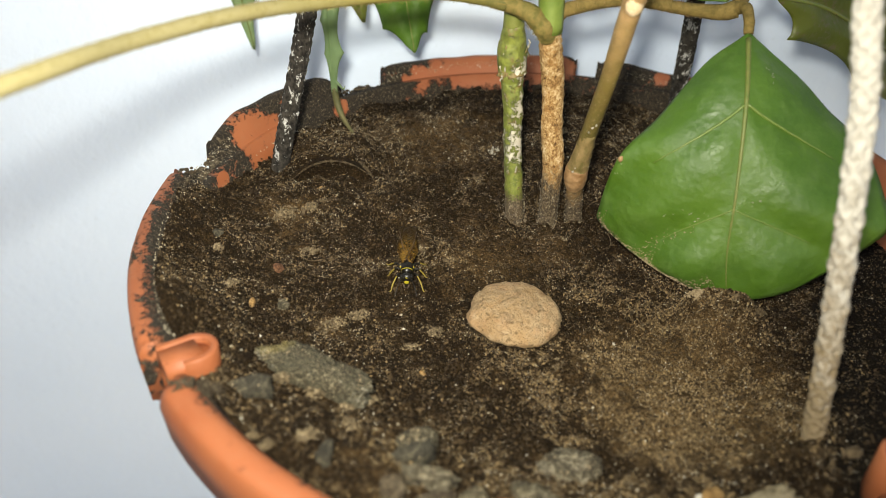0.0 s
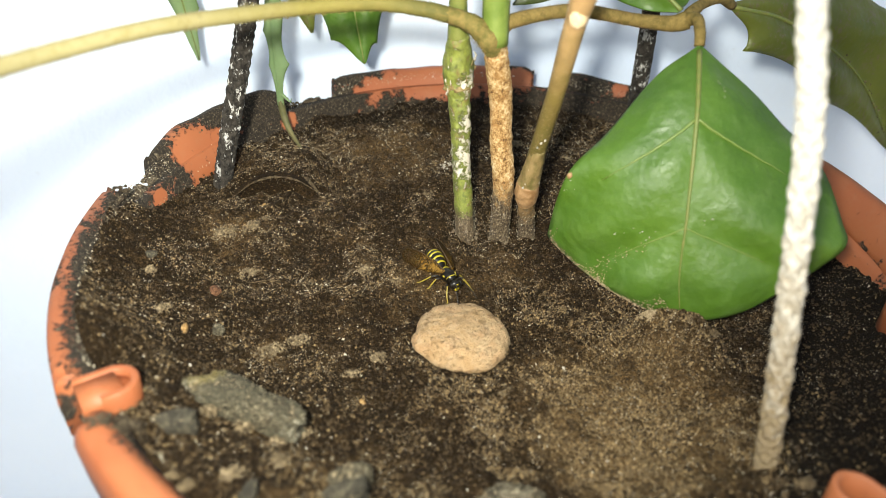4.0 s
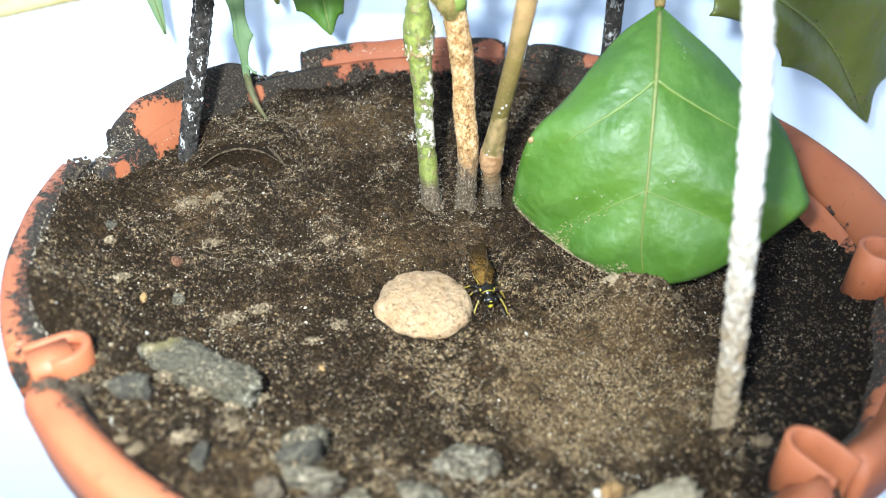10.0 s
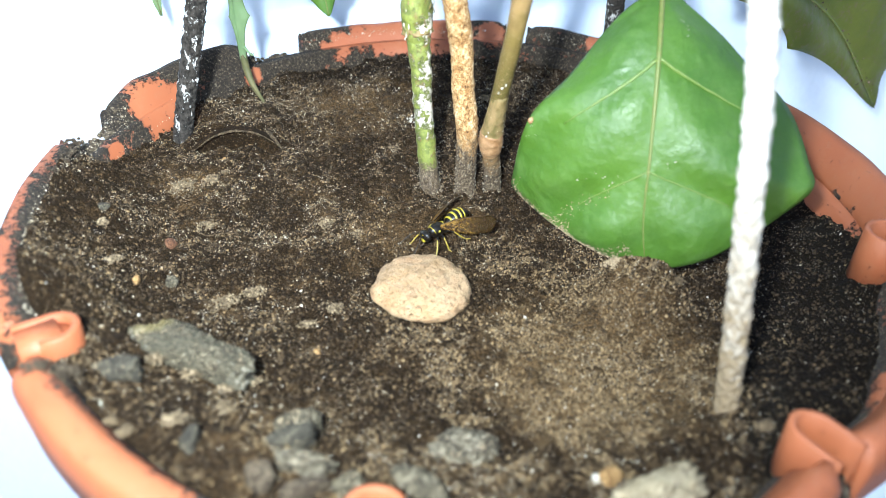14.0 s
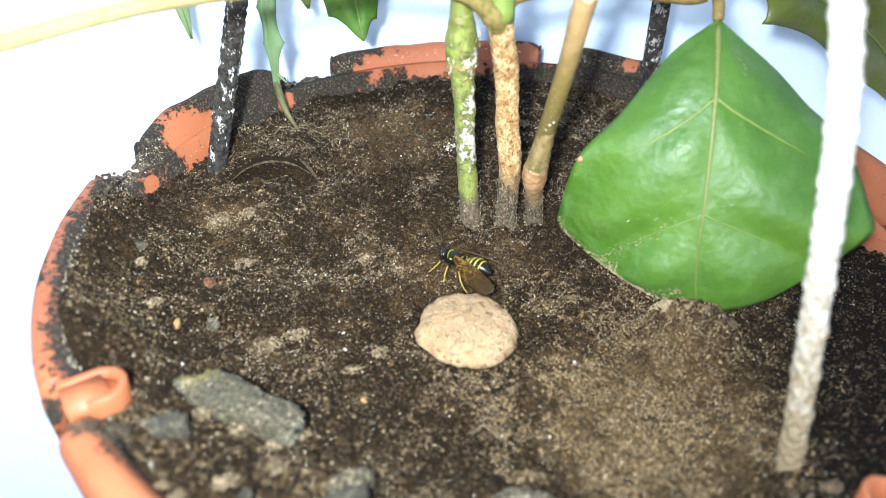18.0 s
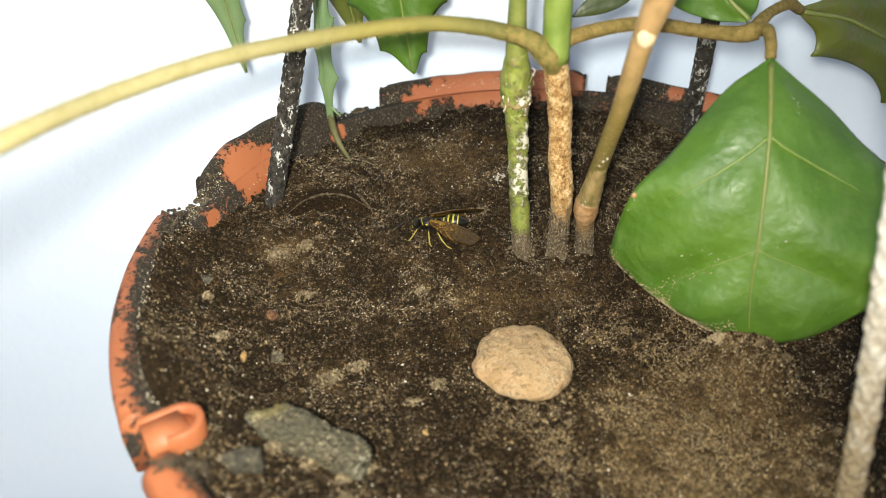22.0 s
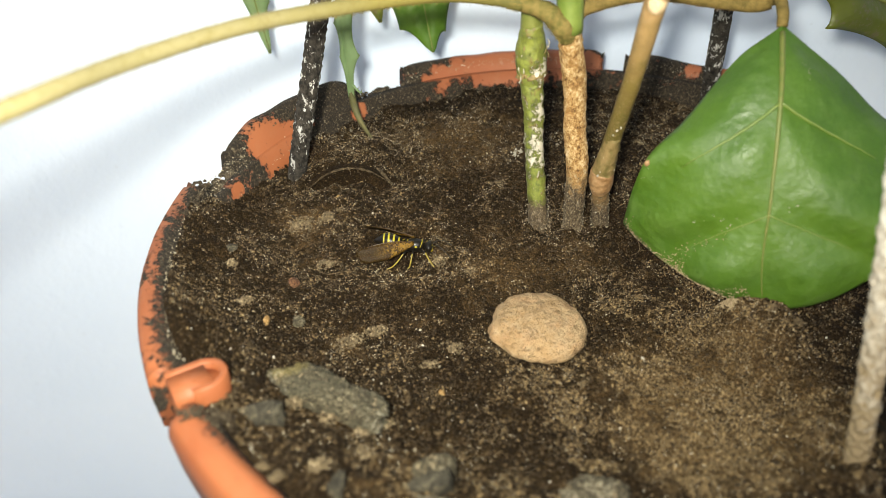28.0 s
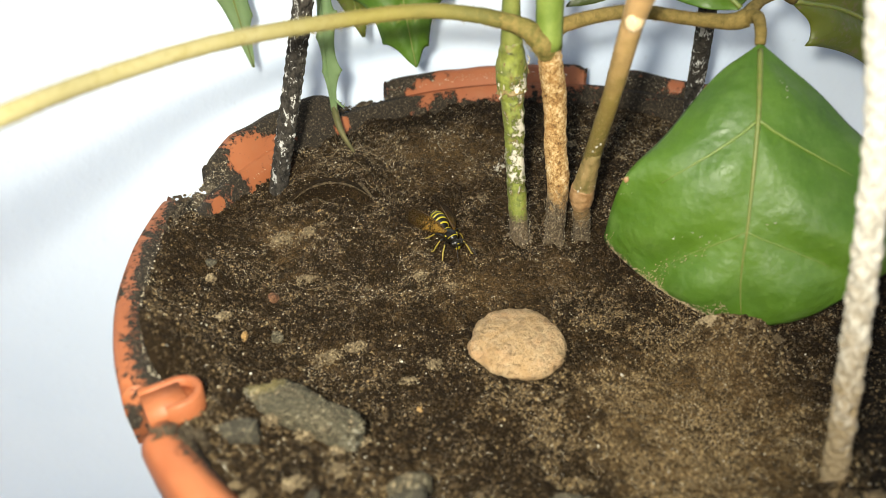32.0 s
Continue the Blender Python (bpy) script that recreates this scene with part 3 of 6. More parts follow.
def value_noise(x, y, seed):
    """Smooth value noise for whole arrays."""
    xi, yi = np.floor(x).astype(np.int64), np.floor(y).astype(np.int64)
    fx, fy = x - xi, y - yi
    fx, fy = fx * fx * (3 - 2 * fx), fy * fy * (3 - 2 * fy)

    def at(i, j):
        h = (i * 374761393 + j * 668265263 + seed * 974634777) & 0xFFFFFFFF
        h = ((h ^ (h >> 13)) * 1274126177) & 0xFFFFFFFF
        return ((h ^ (h >> 16)) & 0xFFFF) / 65535.0 * 2 - 1

    a, b, c, d = at(xi, yi), at(xi + 1, yi), at(xi, yi + 1), at(xi + 1, yi + 1)
    return (a + (b - a) * fx) * (1 - fy) + (c + (d - c) * fx) * fy


def nstep(x):
    x = np.clip(x, 0, 1)
    return x * x * (3 - 2 * x)


def banked(x, y):
    """1 where the earth is heaped against the rim."""
    return nstep((-x - 45) / 12) * nstep((36 - y) / 12) * nstep((y + 24) / 8)


def soil_height(x, y):
    """The lie of the earth in millimetres, without its crumbs: a hollow with banked edges."""
    r = np.hypot(x, y)
    z = -14.5 + 6 * nstep((y + 10) / 50) + 9 * nstep((r - 42) / 30) * (0.12 + 0.88 * nstep((20 - y) / 50)) * (1 - 0.85 * nstep((x - 25) / 30))
    shelf = nstep((x + 54) / 5) * nstep((-30 - x) / 5) * nstep((y - (38.5 - 0.035 * (x + 43) ** 2)) / 0.8) * nstep((58 - y) / 14)
    arc = (38.5 - 0.035 * (x + 43) ** 2) - y
    pit = nstep(arc / 0.5) * nstep((4.5 - arc) / 4) * nstep((x + 52) / 4) * nstep((-33 - x) / 4)
    z = z - 4.0 * np.exp(-((x - 22) ** 2 + (y + 66) ** 2) / 90)
    for tx, ty in ((-68.5, -27), (-30, -67)):
        z = z + 2.6 * np.exp(-((x - tx) ** 2 + (y - ty) ** 2) / 70)
    left = nstep((r - 58) / 15) * nstep((-x - 48) / 18) * nstep((34 - y) / 18) * nstep((y + 22) / 10)
    bank = nstep((r - 70) / 6) * banked(x, y)
    # earth thrown up over the tip of the broad leaf
    a, b = (x - 26) * 0.85 - (y + 20.5) * 0.52, (x - 26) * 0.52 + (y + 20.5) * 0.85
    z = z + 7.5 * np.exp(-(a / 7.8) ** 4) * np.exp(-(b / np.where(b < 0, 9.0, 3.5)) ** 2)
    turn = np.degrees(np.arctan2(y, x))
    z = z + 6.0 * nstep((r - 60) / 14) * np.exp(-((turn + 20) / 15) ** 2)
    return z + 2.2 * shelf - 4.6 * pit + 6.5 * left + 3.2 * bank


def on_soil(x, y):
    return float(soil_height(np.array([x], float), np.array([y], float))[0])


# ---------------------------------------------------------------- setting
WALL_N = Vector((0.153, 0.988, 0)).normalized()


def build_wall():
    bm = bmesh.new()
    bmesh.ops.create_cube(bm, size=1.0)
    for v in bm.verts:
        v.co = Vector((v.co.x * 1.7, v.co.y * 0.1, v.co.z * 1.3))
    ob = part("wall_back", bm, WALL, smooth=False)
    c = WALL_N * (0.089 + 0.05)
    ob.matrix_basis = pose(c.x, c.y, 0.1, 0, 0, math.degrees(math.atan2(-WALL_N.x, WALL_N.y)))
    tagged(ob, "white painted plaster wall behind the hanging pot", "wall", kind="structure")
    bm = bmesh.new()
    bmesh.ops.create_cube(bm, size=1.0)
    for v in bm.verts:
        v.co = Vector((v.co.x * 1.9, v.co.y * 1.7, v.co.z * 0.06))
    ob = part("floor", bm, FLOOR, smooth=False)
    ob.matrix_basis = pose(0, -0.55, -0.56)
    tagged(ob, "pale concrete floor far below the pot", "floor", kind="structure")


# ---------------------------------------------------------------- planter
TUBES = (201.5, 246.0, 293.2, 337.0, 22.0, 67.5, 113.5, 154.5)


def lathe(profile, a0, a1, n, closed=False, uneven=0.0):
    """Turns a profile of (radius, height) in millimetres from angle a0 to a1, in degrees."""
    bm = bmesh.new()
    rows = []
    for i in range(n if closed else n + 1):
        a = radians(a0 + (a1 - a0) * i / n)
        row = []
        for r, z in profile:
            w = uneven * noise.noise(Vector((math.cos(a) * 9, math.sin(a) * 9, z * 0.3))) if uneven else 0
            row.append(bm.verts.new(((r + w * 0.5) * MM * math.cos(a), (r + w * 0.5) * MM * math.sin(a), (z + (w if z > -3 else 0)) * MM)))
        rows.append(row)
    m = len(profile)
    pairs = list(zip(rows, rows[1:])) + ([(rows[-1], rows[0])] if closed else [])
    for a, b in pairs:
        for k in range(m):
            bm.faces.new((a[k], b[k], b[(k + 1) % m], a[(k + 1) % m]))
    if not closed:
        bm.faces.new(rows[0])
        bm.faces.new(rows[-1][::-1])
    bmesh.ops.recalc_face_normals(bm, faces=bm.faces[:])
    return bm


def build_planter():
    pot = thing("planter", "round terracotta-coloured plastic hanging pot, smeared with earth inside", "flower pot")
    body = [(75.2, -7.5), (74.0, -9), (71.5, -24), (64.0, -75), (58.0, -112), (55.0, -116), (0.5, -116), (0.5, -113.5), (54.0, -113.5), (56.0, -110), (62.0, -74), (69.5, -24), (72.0, -9), (73.2, -7.5)]
    bowl = lathe(body, 0, 360, 128, True)
    for v in bowl.verts:
        if v.co.z > -0.008 and 15 < math.degrees(math.atan2(v.co.y, v.co.x)) % 360 < 196:
            v.co.z = -3.5 * MM
    part("pot_body", bowl, CLAY_IN, pot, "plastic bowl caked with dried earth inside")
    lip = [(80.0, -1.6), (79.2, -0.3), (77.8, 0.0), (76.6, -0.4), (75.4, -2.4), (73.5, -6.0), (73.4, -9.0), (78.4, -9.4), (79.0, -12.5), (79.8, -12.0), (80.3, -5.0)]
    for a0, a1, skin in ((204.8, 242.6, CLAY_FRONT), (249.4, 290.8, CLAY_OUT), (295.6, 333.4, CLAY_OUT), (340.6, 378.4, CLAY_OUT), (385.5, 425.2, CLAY_IN), (429.2, 468.8, CLAY_IN), (478.5, 509.7, CLAY_IN), (519.0, 558.2, CLAY_LEFT)):
        sloped = [(80.0, -1.6), (79.2, -0.3), (77.8, 0.0), (76.6, -0.6), (72.6, -6.5), (68.5, -13), (75.0, -13.5), (78.8, -12.8), (79.8, -12.0), (80.3, -5.0)]
        edge = sloped if a0 in (478.5, 519.0) else lip
        if skin in (CLAY_LEFT, CLAY_FRONT):  # the flange is broader here
            edge = [(r + (0.9 if r > 79 else 0.0), z) for r, z in edge]
        bm = lathe(edge, a0, a1, 60, uneven=0.5 if skin is CLAY_IN else 0.12)
        if a0 == 478.5:  # bulged upwards, and broken off beside the notch
            for v in bm.verts:
                a = math.degrees(math.atan2(v.co.y, v.co.x))
                if v.co.z > -0.006:
                    v.co.z += 2.0 * MM * step((a - 119) / 5) * step((150 - a) / 9) - 2.4 * MM * step((121.5 - a) / 2.5) * (1 + 0.6 * noise.noise(Vector((a * 0.9, 0, 0))))
        for v in bm.verts:  # rounded corners at both ends
            a = math.degrees(math.atan2(v.co.y, v.co.x)) % 360
            gap = min((a - a0) % 360, (a1 - a) % 360)
            if gap < 1.8 and v.co.z > -0.004:
                v.co.z -= 1.5 * MM * (1 - gap / 1.8) ** 2
        part("rim_segment", bm, skin, pot, "earth-caked worn rim" if skin is CLAY_IN else "")
    for a in TUBES:
        back = 50 < a < 170
        w, thick, h, mid = (2.8, 0.95, 12.0, 73.2) if 290 < a < 300 else (3.5, 0.95, 12.0, 72.0)
        path = [(78.6, -w), (76, -w)] + [(mid - w * math.cos(b), w * math.sin(b)) for b in (radians(-90 + 15 * k) for k in range(13))] + [(76, w), (78.6, w)]
        if a < 210:
            w, thick, mid = 2.7, 1.2, 73.2
            path = [(78.6, -w), (76, -w)] + [(mid - w * math.cos(b), w * math.sin(b)) for b in (radians(-90 + 15 * k) for k in range(13))] + [(76, w)]
        ways = []
        for k in range(len(path)):
            p, q = path[max(k - 1, 0)], path[min(k + 1, len(path) - 1)]
            d = math.hypot(q[0] - p[0], q[1] - p[1])
            ways.append((-(q[1] - p[1]) / d, (q[0] - p[0]) / d))
        bm = bmesh.new()
        rows = []
        drop = -9.5 if back else 0.1
        out, side = Vector((math.cos(radians(a)), math.sin(radians(a)), 0)), Vector((-math.sin(radians(a)), math.cos(radians(a)), 0))
        for k, ((r, t), (nr, nt)) in enumerate(zip(path, ways)):
            row = []
            for off, z in ((thick / 2, -h), (thick / 2, -0.2), (thick / 2 - 0.2, 0), (0.2 - thick / 2, 0), (-thick / 2, -0.2), (-thick / 2, -h)):
                uneven = 0.15 * noise.noise(Vector((r, t, a)) * 0.4)
                row.append(bm.verts.new((out * (r + nr * off) + side * (t + nt * off) + Vector((0, 0, z + drop + uneven))) * MM))
            rows.append(row)
        for p, q in zip(rows, rows[1:]):
            for k in range(6):
                bm.faces.new((p[k], q[k], q[(k + 1) % 6], p[(k + 1) % 6]))
        bm.faces.new(rows[0])
        bm.faces.new(rows[-1][::-1])
        bmesh.ops.recalc_face_normals(bm, faces=bm.faces[:])
        socket = part("hanger_socket", bm, CLAY_IN if back else CLAY_OUT, pot, "half-open tube moulded inside the rim")
        if 190 < a < 210:  # this one is closed below its mouth and bridged towards the rim
            for name, ring, low, high in (("socket_floor", path, -4.5, -1.2), ("socket_bridge", [(73.0, -w), (78.6, -w), (78.6, w), (72.6, w)], -4.0, -0.2)):
                bm = bmesh.new()
                under, over = ([bm.verts.new((out * r + side * t + Vector((0, 0, z))) * MM) for r, t in ring] for z in (low, high))
                bm.faces.new(over)
                bm.faces.new(under[::-1])
                for k in range(len(ring)):
                    n = (k + 1) % len(ring)
                    bm.faces.new((under[k], under[n], over[n], over[k]))
                bmesh.ops.recalc_face_normals(bm, faces=bm.faces[:])
                part(name, bm, CLAY_OUT, socket)
    pull_in(pot)


def pull_in(pot):
    """The pot is drawn in a little where the white cord pulls at it."""
    for ob in pot.children:
        for v in ob.data.vertices:
            a = math.degrees(math.atan2(v.co.y, v.co.x)) % 360
            r = math.hypot(v.co.x, v.co.y)
            if r > 0.04:
                k = 1 - 3.0 * MM * math.exp(-((a - 293) / 10) ** 2) * max(0.0, min(1.0, (v.co.z + 0.05) / 0.04)) / r
                v.co.x, v.co.y = v.co.x * k, v.co.y * k


def build_soil():
    n, half = 600, 75.6
    g = np.linspace(-half, half, n)
    x, y = np.meshgrid(g, g)
    z = soil_height(x, y)
    z = z + 0.9 * value_noise(x / 11, y / 11, 1) + 0.62 * value_noise(x / 4.3, y / 4.3, 2) + 0.55 * value_noise(x / 1.9, y / 1.9, 3)
    z = z + 0.36 * value_noise(x / 0.95, y / 0.95, 4) + 0.14 * value_noise(x / 0.55, y / 0.55, 5)
    keep = np.hypot(x, y) < 75.0 + 1.1 * banked(x, y)
    verts = np.stack([x, y, z], -1).reshape(-1, 3) * MM
    idx = np.arange(n * n).reshape(n, n)
    ok = keep[:-1, :-1] & keep[1:, :-1] & keep[:-1, 1:] & keep[1:, 1:]
    quads = np.stack([idx[:-1, :-1], idx[:-1, 1:], idx[1:, 1:], idx[1:, :-1]], -1)[ok]
    used = np.unique(quads)
    remap = np.zeros(n * n, np.int64)
    remap[used] = np.arange(len(used))
    verts, quads = verts[used], remap[quads]
    me = bpy.data.meshes.new("mesh")
    me.vertices.add(len(verts))
    me.vertices.foreach_set("co", verts.ravel())
    me.loops.add(quads.size)
    me.loops.foreach_set("vertex_index", quads.ravel())
    me.polygons.add(len(quads))
    me.polygons.foreach_set("loop_start", np.arange(0, quads.size, 4))
    me.polygons.foreach_set("use_smooth", np.ones(len(quads), bool))
    me.update(calc_edges=True)
    me.materials.append(SOIL)
    ob = new("soil", me)
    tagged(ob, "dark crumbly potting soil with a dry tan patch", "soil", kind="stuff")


def grains(name, label, material, count, lo, hi, seed, where=None, sink=0.3, spots=None):
    """Loose crumbs strewn over the earth, joined in one mesh."""
    bm = bmesh.new()
    for p in ((1, 0, 0), (-1, 0, 0), (0, 1, 0), (0, -1, 0), (0, 0, 1), (0, 0, -1)):
        bm.verts.new(p)
    bmesh.ops.convex_hull(bm, input=bm.verts[:])
    bm.verts.index_update()
    base = np.array([v.co[:] for v in bm.verts])
    tri = np.array([[v.index for v in f.verts] for f in bm.faces])
    bm.free()
    rng = np.random.default_rng(seed)
    r = 75.6 * np.sqrt(rng.random(count * 6))
    a = rng.random(count * 6) * 2 * np.pi
    x, y = r * np.cos(a), r * np.sin(a)
    if where is not None:
        w = where(x, y)
        sel = rng.random(len(x)) < w
        x, y = x[sel], y[sel]
    inside = np.hypot(x, y) < 73.6 + 2.0 * banked(x, y)
    x, y = x[inside][:count], y[inside][:count]
    m = len(x)
    size = lo * (hi / lo) ** (rng.random(m) ** 2.2)
    z = soil_height(x, y) + 0.9 * value_noise(x / 11, y / 11, 1) + 0.62 * value_noise(x / 4.3, y / 4.3, 2) + 0.55 * value_noise(x / 1.9, y / 1.9, 3)
    if spots is not None:
        x, y, z = spots(rng, m)
    shape = rng.uniform(0.3, 1.6, (m, 1, 3))
    jit = rng.uniform(0.5, 1.35, (m, len(base), 1))
    p = base[None] * shape * jit * size[:, None, None]
    c, s = np.cos(a[:m]), np.sin(a[:m])
    px = p[..., 0] * c[:, None] - p[..., 2] * s[:, None]
    pz = p[..., 0] * s[:, None] + p[..., 2] * c[:, None]
    p = np.stack([px, p[..., 1], pz], -1)
    p += np.stack([x, y, z + size * (0.5 - sink) + 0.1], -1)[:, None]
    verts = (p * MM).reshape(-1, 3)
    faces = (tri[None] + (np.arange(m) * len(base))[:, None, None]).reshape(-1, 3)
    me = bpy.data.meshes.new("mesh")
    me.vertices.add(len(verts))
    me.vertices.foreach_set("co", verts.ravel())
    me.loops.add(faces.size)
    me.loops.foreach_set("vertex_index", faces.ravel())
    me.polygons.add(len(faces))
    me.polygons.foreach_set("loop_start", np.arange(0, faces.size, 3))
    me.update(calc_edges=True)
    me.materials.append(material)
    ob = new(name, me)
    tagged(ob, label, "soil", kind="stuff")


def build_grains():
    dark = grain_material("dark crumbs", (0.0, (0.006, 0.0037, 0.0017)), (0.5, (0.018, 0.011, 0.0048)), (0.85, (0.048, 0.03, 0.0135)), (1.0, (0.11, 0.074, 0.036)))
    brown = grain_material("brown crumbs", (0.0, (0.016, 0.0098, 0.0042)), (0.5, (0.05, 0.0315, 0.0138)), (0.9, (0.135, 0.09, 0.042)))
    tan = grain_material("tan crumbs", (0.0, (0.04, 0.025, 0.0105)), (0.5, (0.118, 0.077, 0.034)), (0.9, (0.32, 0.225, 0.11)))
    pale = grain_material("pale mineral grit", (0.0, (0.13, 0.088, 0.04)), (0.45, (0.3, 0.23, 0.125)), (0.8, (0.64, 0.55, 0.37)), (1.0, (0.85, 0.81, 0.7)), rough=0.25)
    # fewer pale crumbs where damp and painted shade darken the right and back
    lit_and_dry = lambda x, y: (1 - 0.85 * nstep((x - 0.55 * y - 53.5) / 5.5)) * (1 - 0.8 * nstep((y - 56) / 10))
    lumps = lambda x, y: nstep(0.45 + 1.1 * value_noise(x / 6.5, y / 6.5, 21) + 0.8 * value_noise(x / 2.4, y / 2.4, 22) + 0.5 * value_noise(x / 1.1, y / 1.1, 23))
    grains("dark_crumbs", "dark crumbs of earth on the soil", dark, 46000, 0.08, 0.42, 11)
    dry = lambda x, y: np.clip(np.maximum(1.3 - np.hypot((x - 7) / 30, (y + 32) / 32), np.maximum(0.75 - np.hypot((x + 16) / 26, (y - 5) / 18), 1.0 - np.hypot((x + 38) / 26, (y + 52) / 16))), 0.2, 1) * lit_and_dry(x, y) * (0.1 + lumps(x, y))
    grains("tan_crumbs", "tan dry crumbs of earth on the soil", tan, 52000, 0.07, 0.28, 12, dry)
    grains("brown_crumbs", "brown crumbs of earth on the soil", brown, 42000, 0.1, 0.32, 17, lambda x, y: (0.3 + 0.7 * np.minimum(1, 1.4 * dry(x, y))) * (0.2 + 0.8 * lit_and_dry(x, y)))
    heap = lambda x, y: np.clip(1.25 - np.hypot((x - 9) / 29, (y + 34) / 31), 0, 1) * (0.06 + lumps(x, y)) * lit_and_dry(x, y)
    grains("coarse_crumbs", "coarse tan crumbs on the dry patch of soil", tan, 15000, 0.14, 0.36, 16, heap)
    grains("mineral_grit", "pale glinting mineral grit on the soil", pale, 50000, 0.045, 0.14, 13, lambda x, y: (0.08 + 0.92 * lumps(x, y) ** 1.5) * (0.1 + 0.9 * lit_and_dry(x, y)) * (1 - 0.5 * nstep((-x - 15) / 15) * nstep((10 - y) / 15)))
    grains("coarse_grit", "pale coarse grit scattered on the soil", pale, 3000, 0.11, 0.24, 15, lambda x, y: (0.25 + 0.75 * lit_and_dry(x, y)) * (0.3 + 0.7 * lumps(x, y)))

    def inner_rim(rng, m):
        a = np.radians(np.where(rng.random(m) < 0.65, rng.uniform(119, 197, m), rng.choice([0, 46], m) + rng.uniform(27, 63, m)))
        f = rng.random(m) ** 1.3
        r = np.where(a > 2.0, 76.4 - 4.0 * f, 75.5)
        return r * np.cos(a), r * np.sin(a), -0.6 - 5.9 * f

    def on_feet(rng, m):
        k, a, f = rng.integers(0, 3, m), rng.uniform(np.pi, 2 * np.pi, m), rng.random(m) ** 1.4
        x0, y0 = np.array([-4.6, 2.5, 8.3])[k], np.array([17.0, 15.9, 15.2])[k]
        lean = np.array([[-0.05, 0.05], [-0.02, 0.0], [-0.16, -0.2]])[k]
        up = 13.0 * f
        r = np.array([2.3, 2.25, 2.0])[k]
        return x0 + lean[:, 0] * up + r * np.cos(a), y0 + lean[:, 1] * up + r * np.sin(a), -14.0 + up

    grains("stem_grit", "pale grit stuck to the feet of the stems", pale, 900, 0.05, 0.15, 18, sink=0.5, spots=on_feet)
    grains("rim_grit", "pale grit stuck in the earth on the inside of the rim", pale, 5200, 0.05, 0.2, 14, sink=0.5, spots=inner_rim)


# ---------------------------------------------------------------- plant


def pillow(u, v, height):
    """How far the blade swells between its side veins."""
    along_it = (v - 0.2 * u - 0.265) / 0.3
    swell = abs(math.sin(math.pi * along_it)) ** 1.2 * (0.3 if along_it < 0 else 1.0)
    return height * swell * math.sin(math.pi * u) ** 0.8 * min(1, 6 * v, 4 * (1 - v))


def scalloped(points, mid, sag):
    """An edge that runs from spine to spine and curves in towards the midrib between them."""
    p = [Vector(q) * MM for q in points]
    out = []
    for j, c in enumerate(mid):
        u = j / (len(mid) - 1) * (len(p) - 1)
        k = min(int(u), len(p) - 2)
        f = u - k
        out.append(p[k].lerp(p[k + 1], f).lerp(c, sag * math.sin(math.pi * f) ** 0.7))
    return out


def leaf_mesh(mid, left, right, material, nu=12, nv=36, bulge=1.0, quilt=0.0, teeth=0.0, count=7, thick=0.35, sag=0.0):
    """A leaf blade between two edges, creased along its midrib; places in millimetres from base to tip."""
    m, l, r = (curve_points(c, nv) for c in (mid, left, right))
    if sag:
        l, r = scalloped(left, m, sag), scalloped(right, m, sag)
    bm = bmesh.new()
    grid = []
    for j in range(nv + 1):
        row = []
        v = j / nv
        across = (r[j] - l[j])
        down = m[min(j + 1, nv)] - m[max(j - 1, 0)]
        nor = across.cross(down)
        nor = nor.normalized() if nor.length > 1e-12 else Vector((0, -1, 0))
        for i in range(-nu, nu + 1):
            u = abs(i) / nu
            e = l[j] if i < 0 else r[j]
            tooth = max(0.0, (v * count) % 1.0 - 0.55) / 0.45 if teeth else 0
            edge = m[j] + (e - m[j]) * (1 + teeth * tooth)
            p = m[j].lerp(edge, u)
            lift = bulge * math.sin(math.pi * u) * math.sin(math.pi * min(1, v * 1.02))
            if quilt:
                lift += pillow(u, v, quilt)
                lift += 0.25 * quilt * noise.noise(p * 160) * u
            row.append(bm.verts.new(p - nor * lift * MM))
        grid.append(row)
    for a, b in zip(grid, grid[1:]):
        for k in range(2 * nu):
            bm.faces.new((a[k], a[k + 1], b[k + 1], b[k]))
    bmesh.ops.remove_doubles(bm, verts=bm.verts[:], dist=1e-6)
    bmesh.ops.recalc_face_normals(bm, faces=bm.faces[:])
    bmesh.ops.solidify(bm, geom=bm.faces[:], thickness=thick * MM)
    return bm


LEAF_MID = [(32.4, 5, 33.3), (27.8, -6.6, 25.8), (25.6, -14.2, 12), (25.2, -17.4, 0), (27, -19, -10.5)]
LEAF_LEFT = [(32.3, 5, 33.3), (24.5, 4, 28), (15.5, 1, 19), (8.8, -0.5, 12.5), (7.6, 1.8, 0), (8.4, 1.6, -4.2), (13, -5.5, -6.8), (18, -12, -8.4), (26.5, -18.8, -10.6)]


def down(line, radius, count, seed, parent, material, long=0.7):
    """Short fine hairs that stand off a stalk."""
    rnd = random.Random(seed)
    verts, faces = [], []
    for _ in range(count):
        i = rnd.randrange(1, len(line) - 1)
        t = (line[i + 1] - line[i - 1]).normalized()
        a = t.orthogonal().normalized()
        w = (Matrix.Rotation(rnd.uniform(0, 6.283), 3, t) @ a).normalized()
        c = line[i].lerp(line[i + 1], rnd.random())
        foot = c + w * radius * 0.96 * MM
        tip = foot + (w + t * rnd.uniform(-0.5, 0.5)) * rnd.uniform(0.4, 1.0) * long * MM
        side = t.cross(w) * 0.035 * MM
        k = len(verts)
        verts += [foot + side, foot - side, foot + t * 0.05 * MM, tip]
        faces += [(k, k + 1, k + 3), (k + 1, k + 2, k + 3), (k + 2, k, k + 3)]
    part("down", fast_mesh(verts, faces, material, False), material, parent, "fine down on the stalk")


